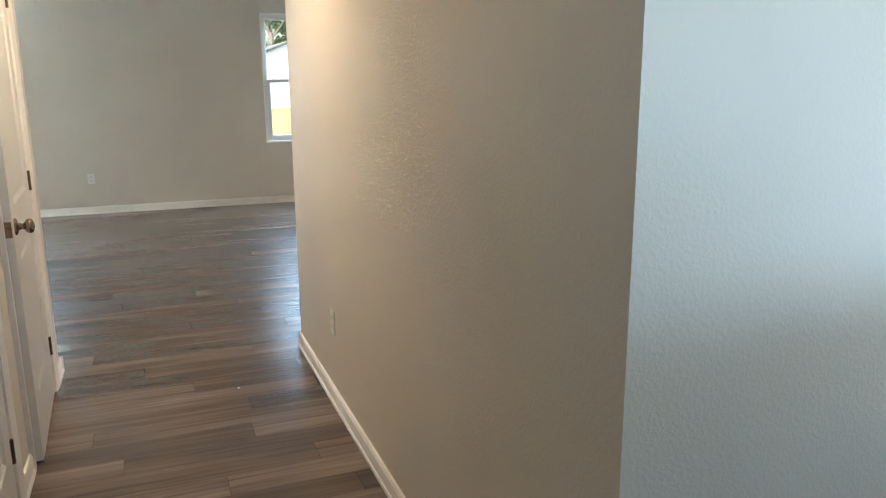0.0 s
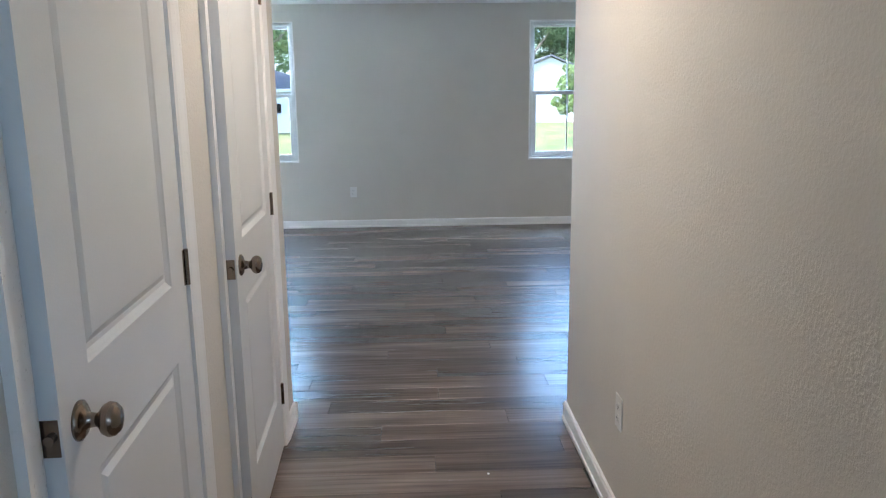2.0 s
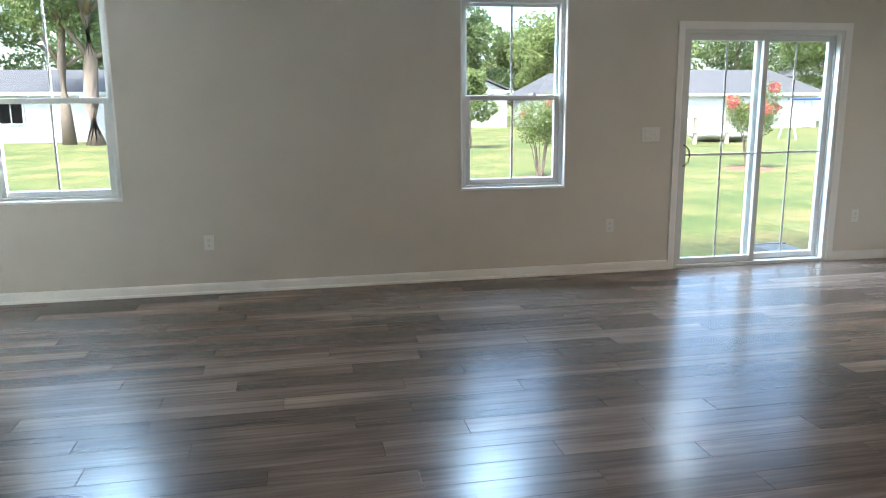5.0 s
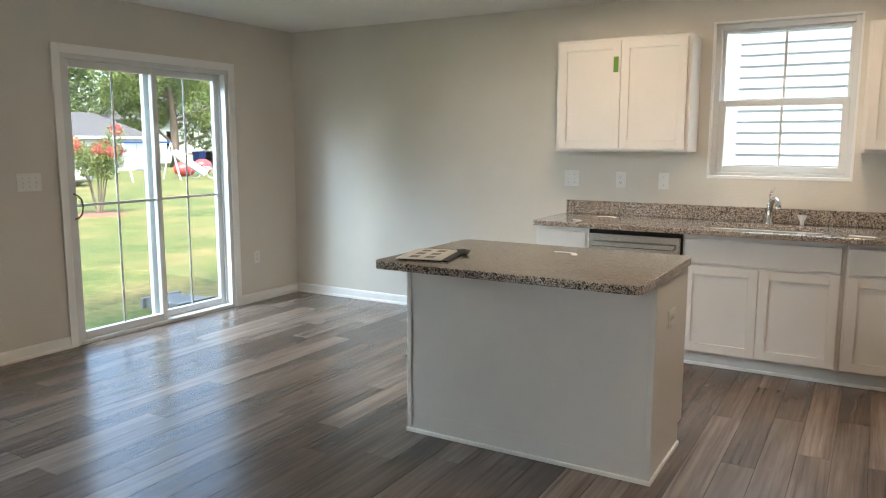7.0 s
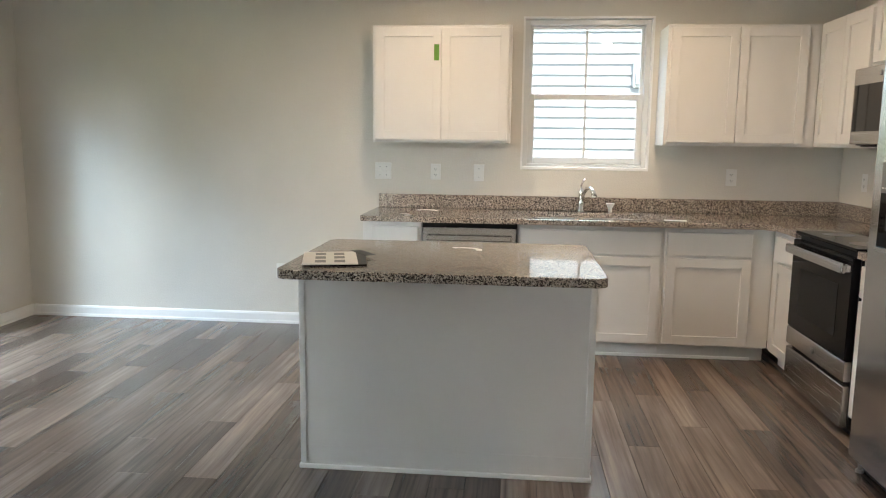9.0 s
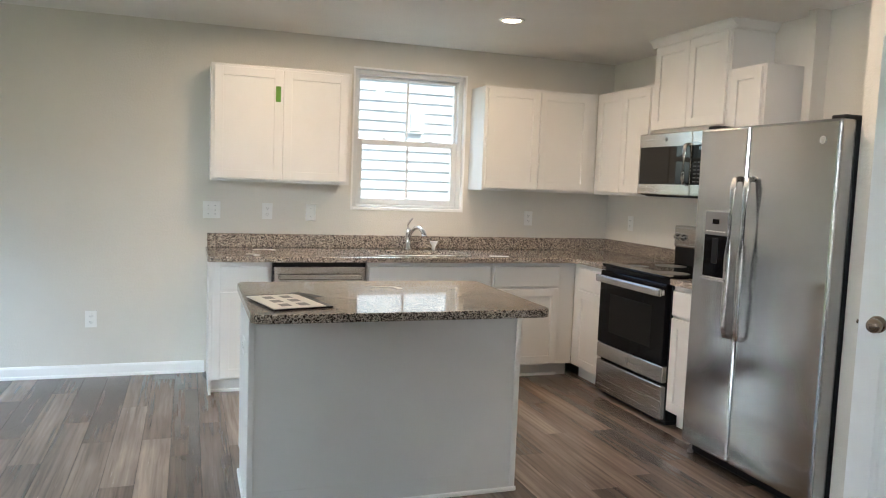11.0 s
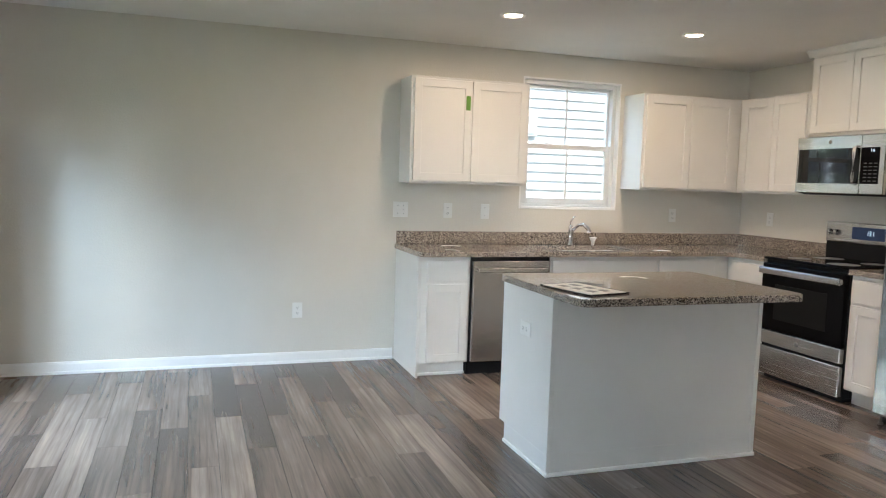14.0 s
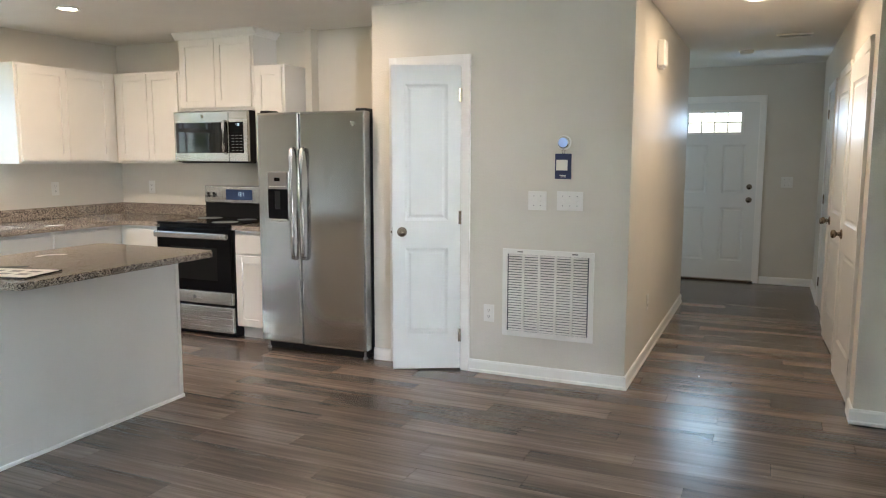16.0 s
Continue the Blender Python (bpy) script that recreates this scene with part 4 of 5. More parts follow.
def clock(parent, text, face, u, v, n, h):
    """Seven-segment numerals that read from the front of the face, each a part."""
    w, t = h * 0.5, h * 0.11
    step = -1 if face[0] in ("y+", "x-") else 1
    a = {"a": (0, w, h - t, h), "g": (0, w, h / 2 - t / 2, h / 2 + t / 2), "d": (0, w, 0, t), "f": (0, t, h / 2, h), "e": (0, t, 0, h / 2), "b": (w - t, w, h / 2, h), "c": (w - t, w, 0, h / 2)}
    for k, ch in enumerate(text):
        o = u + step * k * w * 1.5
        bm = bmesh.new()
        for s in SEG7[ch]:
            p0, p1, q0, q1 = a[s]
            c0, c1 = sorted((o + step * p0, o + step * p1))
            fb(bm, face, c0, c1, v + q0, v + q1, n, n + 0.0006)
        part("digit", bm, M_DIGIT, parent)


M_KEY = painted("key_print", (0.07, 0.07, 0.07), 0.5)
# blue colour and faint glow stand in for a reflection on the display
M_SCREEN = glow("display_screen", (0.02, 0.04, 0.10), 0.02)
M_DIGIT = glow("display_digits", (0.7, 0.9, 1.0), 0.15)
range_cooker()


def microwave():
    x0, x1, z0, z1 = 3.694, 4.452, 1.392, 1.806
    F = ("y+", 0.375)
    th = thing("microwave", ((x0 + x1) / 2, 0.2, z0), "stainless steel over-the-range microwave with a dark window", "microwave")
    part("case", boxes((x0, 0.003, z0, x1, 0.375, z1), bevel=0.003), M_BLACK, th)
    xd = 3.885
    door = part("door", fb(bmesh.new(), F, xd, x1, z0 + 0.006, z1 - 0.004, 0.001, 0.034, 0.005, 2), M_STEEL, th)
    part("window", fb(bmesh.new(), F, xd + 0.004, x1 - 0.022, z0 + 0.075, z1 - 0.092, 0.034, 0.037, 0.001), M_TINT, door, "dark glass window")
    bm = tube(bmesh.new(), [fp(F, xd + 0.028, v, n) for v, n in ((z0 + 0.075, 0.036), (z0 + 0.085, 0.060), (z0 + 0.12, 0.066), (z1 - 0.13, 0.066), (z1 - 0.095, 0.060), (z1 - 0.085, 0.036))], 0.012, 12)
    part("handle", bm, M_STEEL, door, "steel bar handle", True)
    ctl = part("control_panel", fb(bmesh.new(), F, x0, xd - 0.003, z0 + 0.006, z1 - 0.004, 0.001, 0.034, 0.005, 2), M_STEEL, th)
    part("keypad", fb(bmesh.new(), F, x0 + 0.040, xd - 0.006, z0 + 0.075, z1 - 0.092, 0.034, 0.0365, 0.001), M_BGLASS, ctl, "black keypad")
    bm = bmesh.new()
    for r in range(6):
        for c in range(3):
            fb(bm, F, x0 + 0.052 + c * 0.040, x0 + 0.078 + c * 0.040, z0 + 0.092 + r * 0.024, z0 + 0.098 + r * 0.024, 0.0365, 0.037)
    part("keys", bm, M_KEY, ctl)
    clock(ctl, "116", F, x0 + 0.115, z1 - 0.122, 0.0366, 0.018)
    part("badge", lathe(bmesh.new(), fp(F, (xd + x1) / 2 - 0.02, z1 - 0.045, 0.034), (0, 1, 0), [(0, 0.014), (0.002, 0.014), (0.003, 0.011)], 20), M_GREY, door, "", True)
    part("vent", boxes((x0 + 0.03, 0.05, z0 - 0.008, x1 - 0.03, 0.36, z0)), M_BLACK, th)


microwave()


# ---- fixtures and small things ----
def outlet(face, u, v, label="white duplex wall outlet", group="wall outlets", lying=False):
    th = thing("wall_outlet", fp(face, u, v - (0.037 if lying else 0.058), 0), label, "outlet", group)

    def put(bm, a0, a1, b0, b1, n0, n1, bevel=0.0):
        if lying:
            a0, a1, b0, b1 = b0, b1, a0, a1
        return fb(bm, face, u + a0, u + a1, v + b0, v + b1, n0, n1, bevel)

    part("cover_plate", put(bmesh.new(), -0.037, 0.037, -0.058, 0.058, 0.001, 0.006, 0.002), M_PLATE, th)
    for s in (-1, 1):
        c = s * 0.021
        at = fp(face, u + c, v, 0.006) if lying else fp(face, u, v + c, 0.006)
        sock = part("socket", lathe(bmesh.new(), at, fdir(face), [(0, 0.016), (0.0015, 0.016), (0.002, 0.015)], 16), M_PLATE, th)
        part("slot", put(bmesh.new(), -0.008, -0.0055, c - 0.003, c + 0.006, 0.0081, 0.0086), M_DARK, sock)
        part("slot", put(bmesh.new(), 0.0055, 0.008, c - 0.003, c + 0.006, 0.0081, 0.0086), M_DARK, sock)
        part("slot", put(bmesh.new(), -0.002, 0.002, c - 0.010, c - 0.006, 0.0081, 0.0086), M_DARK, sock)
    part("screw", lathe(bmesh.new(), fp(face, u, v, 0.006), fdir(face), [(0, 0.003), (0.001, 0.0025)], 8), M_PLATE, th)
    return th


def switch(face, u, v, gangs, label, levers=True):
    w = 0.037 + 0.023 * (gangs - 1)
    th = thing("light_switch", fp(face, u, v - 0.058, 0), label, "switch", "wall switches")
    part("cover_plate", fb(bmesh.new(), face, u - w, u + w, v - 0.060, v + 0.060, 0.001, 0.0065, 0.0022), M_PLATE, th)
    for k in range(gangs):
        c = u + (k - (gangs - 1) / 2) * 0.046
        if levers:
            bm = fb(bmesh.new(), face, c - 0.006, c + 0.006, v - 0.013, v + 0.013, 0.0065, 0.0075)
            part("switch_slot", bm, M_PLATE, th)
            up = 0.010 if k % 2 else -0.010
            part("toggle", tube(bmesh.new(), [fp(face, c, v, 0.006), fp(face, c, v + up * 0.6, 0.014), fp(face, c, v + up, 0.021)], [0.0048, 0.0042, 0.0034], 8), M_PLATE, th)
        for q in (-0.030, 0.030):
            part("screw", lathe(bmesh.new(), fp(face, c, v + q, 0.0065), fdir(face), [(0, 0.0032), (0.001, 0.0026)], 8), M_GREY, th)
    return th


outlet(N_IN, -0.735, 0.405, "white duplex wall outlet low on the living room wall")
outlet(N_IN, 2.560, 0.410, "white duplex wall outlet below the window")
outlet(N_IN, 4.955, 0.410, "white duplex wall outlet beside the patio door")
outlet(E_IN, 3.985, 0.402, "white duplex wall outlet above the baseboard")
outlet(E_IN, 2.820, 1.168, "white duplex outlet above the granite backsplash")
outlet(E_IN, 0.735, 1.160, "white duplex outlet above the granite backsplash")
outlet(K_IN, 5.130, 1.155, "white duplex outlet above the corner counter")
outlet(P_IN, 1.530, 0.410, "white duplex wall outlet beside the return grille")
outlet(HE_IN, -0.150, 0.405, "white duplex wall outlet in the hallway")
outlet(("y+", 3.120), 3.335, 0.665, "white duplex outlet lying sideways on the island end", lying=True)
outlet(("y-", 1.915), 3.320, 0.675, "white duplex outlet lying sideways on the island end", lying=True)
switch(E_IN, 3.205, 1.170, 2, "white double toggle switch above the counter end")
switch(E_IN, 2.505, 1.165, 1, "white blank wall plate above the counter", False)
switch(N_IN, 2.900, 1.175, 3, "white triple toggle switch beside the patio door")
switch(P_IN, 1.210, 1.165, 2, "white double toggle switch beside the pantry")
switch(P_IN, 1.000, 1.168, 3, "white triple toggle switch beside the pantry")
switch(HW_IN, -1.690, 1.165, 2, "white double toggle switch in the hallway")
switch(F_IN, -0.30, 1.16, 2, "white double toggle switch beside the front door")


def return_grille():
    u0, u1, v0, v1 = 0.835, 1.435, 0.275, 0.850
    th = thing("return_grille", (1.135, YP, v0), "white metal return air grille with five columns of louvres", "air vent")
    part("backing", fb(bmesh.new(), P_IN, u0 + 0.02, u1 - 0.02, v0 + 0.02, v1 - 0.02, 0.001, 0.003), M_FILTER, th, "grey filter behind the louvres")
    bm = bmesh.new()
    for a, b, c, d in ((u0, u0 + 0.032, v0, v1), (u1 - 0.032, u1, v0, v1), (u0 + 0.032, u1 - 0.032, v0, v0 + 0.034), (u0 + 0.032, u1 - 0.032, v1 - 0.034, v1)):
        fb(bm, P_IN, a, b, c, d, 0.001, 0.015, 0.003)
    part("frame", bm, M_PLATE, th)
    a0, a1 = u0 + 0.032, u1 - 0.032
    w = (a1 - a0) / 5
    for k in range(1, 5):
        part("divider", fb(bmesh.new(), P_IN, a0 + k * w - 0.008, a0 + k * w + 0.008, v0 + 0.034, v1 - 0.034, 0.003, 0.014, 0.002), M_PLATE, th)
    for u in (u0 + 0.12, u1 - 0.12):
        part("latch", fb(bmesh.new(), P_IN, u - 0.018, u + 0.018, v1 - 0.020, v1 - 0.012, 0.015, 0.019, 0.002), M_GREY, th)
    rows = 30
    pitch = (v1 - v0 - 0.068) / rows
    first = None
    for k in range(5):
        for r in range(rows):
            u, v = a0 + k * w + w / 2, v0 + 0.034 + pitch * (r + 0.5)
            if first is None:
                bm = bmesh.new()
                h = w / 2 - 0.009
                q = [(-h, -0.0050, 0.012), (h, -0.0050, 0.012), (h, 0.0050, 0.004), (-h, 0.0050, 0.004)]
                lo = [bm.verts.new((x, n, z)) for x, z, n in q]
                hi = [bm.verts.new((x, n + 0.0012, z + 0.0012)) for x, z, n in q]
                bm.faces.new(lo), bm.faces.new(hi)
                for i in range(4):
                    bm.faces.new((lo[i], lo[(i + 1) % 4], hi[(i + 1) % 4], hi[i]))
                ob = link_mesh("slat", bm, M_PLATE)
                first = ob.data
            else:
                ob = new("slat", first)
            ob.parent = th
            ob.location = Vector((u, YP, v)) - BASE[th]


M_FILTER = painted("filter_grey", (0.10, 0.11, 0.125), 0.8)
return_grille()


def thermostat():
    th = thing("thermostat", (1.045, YP, 1.49), "round white thermostat with a lit blue face", "thermostat")
    part("wall_plate", lathe(bmesh.new(), fp(P_IN, 1.045, 1.530, 0.001), (0, 1, 0), [(0, 0.046), (0.004, 0.046), (0.006, 0.042)], 28), M_PLATE, th, "", True)
    part("body", lathe(bmesh.new(), fp(P_IN, 1.045, 1.530, 0.006), (0, 1, 0), [(0, 0.038), (0.018, 0.038), (0.022, 0.035), (0.024, 0.030)], 28), M_CHROME, th, "chrome ring", True)
    part("face", lathe(bmesh.new(), fp(P_IN, 1.045, 1.530, 0.0302), (0, 1, 0), [(0, 0.030), (0.001, 0.029)], 28), M_BLUEFACE, th, "pale blue lit face", True)
    tag = thing("hang_tag", (1.048, YP, 1.305), "navy blue card tag hanging below the thermostat", "tag")
    part("card", fb(bmesh.new(), P_IN, 0.996, 1.100, 1.305, 1.462, 0.002, 0.004, 0.001), M_NAVY, tag)
    part("sticker", fb(bmesh.new(), P_IN, 1.020, 1.092, 1.358, 1.424, 0.0042, 0.005), M_PAPER, tag, "white square sticker")
    bm = bmesh.new()
    fb(bm, P_IN, 1.030, 1.070, 1.325, 1.329, 0.0042, 0.0047)
    fb(bm, P_IN, 1.030, 1.062, 1.317, 1.320, 0.0042, 0.0047)
    part("print", bm, M_PAPER, tag)
    part("loop", tube(bmesh.new(), [fp(P_IN, 1.040, 1.455, 0.005), fp(P_IN, 1.036, 1.48, 0.010), fp(P_IN, 1.045, 1.49, 0.012), fp(P_IN, 1.056, 1.48, 0.010), fp(P_IN, 1.052, 1.455, 0.005)], 0.0015, 6), M_DARK, tag)


M_BLUEFACE = glow("thermostat_face", (0.35, 0.5, 0.8), 0.05)
thermostat()
ch = thing("door_chime", fp(HE_IN, -0.29, 2.07, 0), "white plastic door chime box high on the wall", "door chime")
part("cover", fb(bmesh.new(), HE_IN, -0.37, -0.21, 2.075, 2.255, 0.001, 0.052, 0.010, 2), M_PLATE, ch)
part("base", fb(bmesh.new(), HE_IN, -0.36, -0.22, 2.062, 2.076, 0.001, 0.035, 0.004), M_PLATE, ch)

for cx, cy, cw in CANS:
    d = thing("recessed_light", (cx, cy, CEIL - 0.02), "round white recessed ceiling light, lit warm", "ceiling light", "recessed ceiling lights")
    part("trim_ring", lathe(bmesh.new(), (cx, cy, CEIL), (0, 0, -1), [(0, 0.082), (0.008, 0.080), (0.010, 0.070), (0.006, 0.058), (0.0, 0.058)], 32), M_TRIM, d, "", True)
    part("lens", lathe(bmesh.new(), (cx, cy, CEIL - 0.001), (0, 0, -1), [(0, 0.057), (0.004, 0.056)], 32), M_LAMP, d, "glowing lens", True)


def ceiling_vent(x0, x1, y0, y1, along_x=True):
    d = thing("ceiling_vent", ((x0 + x1) / 2, (y0 + y1) / 2, CEIL - 0.015), "white metal ceiling air vent with slats", "air vent", "ceiling vents")
    part("backing", boxes((x0 + 0.02, y0 + 0.02, CEIL - 0.004, x1 - 0.02, y1 - 0.02, CEIL - 0.002)), M_DARK, d)
    bm = boxes((x0, y0, CEIL - 0.012, x1, y0 + 0.025, CEIL - 0.001), (x0, y1 - 0.025, CEIL - 0.012, x1, y1, CEIL - 0.001), (x0, y0 + 0.025, CEIL - 0.012, x0 + 0.025, y1 - 0.025, CEIL - 0.001), (x1 - 0.025, y0 + 0.025, CEIL - 0.012, x1, y1 - 0.025, CEIL - 0.001), bevel=0.002)
    part("frame", bm, M_PLATE, d)
    n = 12
    for k in range(n):
        x = x0 + 0.035 + (x1 - x0 - 0.07) * k / (n - 1)
        part("slat", boxes((x - 0.006, y0 + 0.025, CEIL - 0.011, x + 0.002, y1 - 0.025, CEIL - 0.004)), M_PLATE, d)


ceiling_vent(-1.03, -0.72, 4.73, 4.92)
ceiling_vent(-0.40, -0.12, -1.85, -1.68)
sm = thing("smoke_detector", (0.14, -2.6, CEIL - 0.035), "round white smoke detector on the ceiling", "smoke detector")
part("body", lathe(bmesh.new(), (0.14, -2.6, CEIL - 0.001), (0, 0, -1), [(0, 0.068), (0.012, 0.068), (0.030, 0.055), (0.034, 0.040)], 28), M_PLATE, sm, "", True)

solo("green_tape", boxes((5.1855, 2.772, 1.925, 5.1885, 2.806, 2.030)), M_GREEN, "strip of green painter's tape on a cupboard door", "tape")


def flat(bm, cx, cy, w, h, turn, z0, z1, bevel=0.0):
    n0 = len(bm.verts)
    box(bm, -w / 2, -h / 2, z0, w / 2, h / 2, z1, bevel)
    bm.verts.ensure_lookup_table()
    m = Matrix.Translation((cx, cy, 0)) @ Matrix.Rotation(radians(turn), 4, "Z")
    for v in list(bm.verts)[n0:]:
        v.co = m @ v.co
    return bm


bk = thing("brochure", (3.04, 2.97, CT + 0.001), "white brochure with small pictures in a black folder on the island", "brochure")
part("folder", flat(bmesh.new(), 3.045, 2.965, 0.36, 0.24, -78 + 90, CT + 0.001, CT + 0.007, 0.001), M_BLACK, bk, "black folder")
part("page", flat(bmesh.new(), 3.015, 2.985, 0.33, 0.215, -76 + 90, CT + 0.0075, CT + 0.011), M_PAPER, bk)
bm = bmesh.new()
for i in range(3):
    for j in range(2):
        a, b = (i - 1) * 0.095, (j - 0.5) * 0.075
        t = radians(14)
        flat(bm, 3.015 + a * math.cos(t) - b * math.sin(t), 2.985 + a * math.sin(t) + b * math.cos(t), 0.058, 0.042, 14, CT + 0.0112, CT + 0.0116)
part("pictures", bm, M_GREY, bk)
solo("paper_slip", flat(bmesh.new(), 3.16, 2.88, 0.16, 0.05, 35, CT + 0.0118, CT + 0.0123), M_DARK, "thin dark strip of card on the brochure", "card")


def arc_scrap(cx, cy, turn):
    bm = bmesh.new()
    top, bot = [], []
    for k in range(11):
        a = radians(200 + 14 * k + turn)
        for r, dst in ((0.085, top), (0.058, bot)):
            dst.append(bm.verts.new((cx + r * math.cos(a) * 0.9, cy + 0.06 + r * math.sin(a), CT + 0.0012)))
    for k in range(10):
        bm.faces.new((top[k], top[k + 1], bot[k + 1], bot[k]))
    g = bmesh.ops.extrude_face_region(bm, geom=list(bm.faces))
    for v in g["geom"]:
        if isinstance(v, bmesh.types.BMVert):
            v.co.z += 0.0015
    solo("paper_scrap", bm, M_PAPER, "curved white paper scrap lying on the granite", "paper", "paper scraps")


arc_scrap(3.39, 2.41, 60)
arc_scrap(4.93, 2.94, 20)
arc_scrap(5.26, 2.80, 80)
solo("paper_slip", flat(bmesh.new(), 4.93, 1.22, 0.14, 0.05, 80, CT + 0.001, CT + 0.0022), M_PAPER, "small white paper slip on the counter", "paper")
solo("floor_crumb", boxes((0.222, 0.205, 0.0, 0.232, 0.213, 0.006), bevel=0.002), M_PAPER, "tiny pale crumb lying on the floor", "crumb")


# ---- outdoors ----
GZ = -0.30
gm = bmesh.new()
bmesh.ops.create_grid(gm, x_segments=2, y_segments=2, size=450)
for v in gm.verts:
    v.co.z = GZ
structure("ground", gm, M_GRASS, "sunlit lawn of patchy green and straw-coloured grass", "lawn")


def leaf_mesh(name, centres, count, size, mat, parent, rng, squash=1.0):
    """A crown of many small leaves strewn through clumps."""
    mids = np.array([c for c, r in centres])
    radii = np.array([r for c, r in centres])
    pick = rng.integers(len(centres), size=count)

    def unit(v):
        return v / np.linalg.norm(v, axis=1, keepdims=True)

    d = unit(rng.normal(size=(count, 3)))
    far = radii[pick] * rng.uniform(0.45, 1.0, size=count) ** 0.6
    p = mids[pick] + d * far[:, None] * np.array((1, 1, squash))
    a = unit(rng.normal(size=(count, 3)))
    b = unit(np.cross(a, rng.normal(size=(count, 3))))
    s = (size * rng.uniform(0.6, 1.3, size=count))[:, None]
    verts = np.stack([p - a * s, p + b * s * 0.45, p + a * s, p - b * s * 0.45], axis=1).reshape(-1, 3)
    faces = np.arange(4 * count).reshape(-1, 4)
    me = bpy.data.meshes.new(name)
    me.from_pydata(verts.tolist(), [], faces.tolist())
    me.materials.append(mat)
    me.transform(Matrix.Translation(-BASE[parent]))
    ob = new(name, me)
    ob.parent = parent
    BASE[ob] = BASE[parent]
    return ob


def tree(x, y, h, tr, crown, leaf, count, size, label, name="tree", lift=0.35, seed=1, squash=0.8, category="tree"):
    """Tapered trunk, forking limbs and a ragged crown; crown is its radius, lift the clear part of the trunk."""
    rng = np.random.default_rng(seed)
    th = thing(name, (x, y, GZ), label, category, "garden trees")
    bm = bmesh.new()
    pts = [(x + rng.normal() * 0.02 * h * k / 6, y + rng.normal() * 0.02 * h * k / 6, GZ - 0.05 + h * 0.85 * k / 6) for k in range(7)]
    tube(bm, pts, [tr * (1.25 if k == 0 else 1 - 0.13 * k) for k in range(7)], 10)
    clumps = []
    for k in range(11):
        a = k * 2.4 + rng.uniform(-0.4, 0.4)
        f = lift + (1 - lift) * (k + 0.5) / 11
        s = Vector(pts[min(6, int(f * 6))])
        reach = crown * rng.uniform(0.55, 1.0) * (1.15 - 0.55 * f)
        e = Vector((x + math.cos(a) * reach, y + math.sin(a) * reach, GZ + h * min(0.95, f + 0.12) + rng.uniform(-0.05, 0.05) * h))
        m = s.lerp(e, 0.5) + Vector((0, 0, -0.03 * h))
        tube(bm, [s, m, e], [tr * 0.35, tr * 0.22, tr * 0.08], 6)
        for q in (0.6, 1.0):
            c = s.lerp(e, q)
            clumps.append(((c.x, c.y, c.z), crown * rng.uniform(0.22, 0.42)))
    clumps.append(((x, y, GZ + h * 0.93), crown * 0.4))
    part("trunk", bm, M_BARK, th, "", True)
    leaf_mesh("crown", clumps, count, size, leaf, th, rng, squash)
    return th


green_tree = "broad leafy green tree behind the yard"
tree(36.5, 44.5, 11.5, 0.34, 6.0, M_LEAF2, 30000, 0.15, "large shade tree with a low crown over the yard", lift=0.17, seed=3)
for i, (x, y, h, c, m) in enumerate([(22, 60, 8, 5, M_LEAF2), (30, 62, 8.5, 5.5, M_LEAF2), (40, 64, 10, 6.5, M_LEAF), (50, 62, 12, 6, M_LEAF), (60, 66, 12, 7, M_LEAF), (22, 74, 8, 5, M_LEAF2),
                                     (-16, 60, 12, 6.5, M_LEAF), (-7, 62, 11, 6, M_LEAF), (4, 64, 11, 6, M_LEAF2), (-26, 58, 12, 7, M_LEAF), (13.5, 66, 9, 5, M_LEAF)]):
    tree(x, y, h, 0.35, c, m, 16000, 0.19, green_tree, lift=0.22, seed=20 + i)
tree(10.2, 63, 19, 0.32, 4.2, M_LEAF, 14000, 0.15, "tall thin pine tree with an open crown", lift=0.42, seed=5, squash=0.5)
tree(3.2, 47, 10, 0.35, 3.4, M_LEAF2, 14000, 0.15, green_tree, lift=0.16, seed=8)
tree(-8.6, 35.2, 13, 0.38, 4.6, M_LEAF2, 22000, 0.13, "tall tree with a bare grey trunk before a white house", lift=0.36, seed=9)
tree(-9.9, 36.0, 12, 0.26, 4.0, M_LEAF, 16000, 0.13, "slim tree with a bare trunk before a white house", lift=0.40, seed=10)
tree(6.5, 28.0, 2.9, 0.05, 0.9, M_LEAF2, 5000, 0.08, "young tree tied to a stake on the lawn", lift=0.35, seed=11)


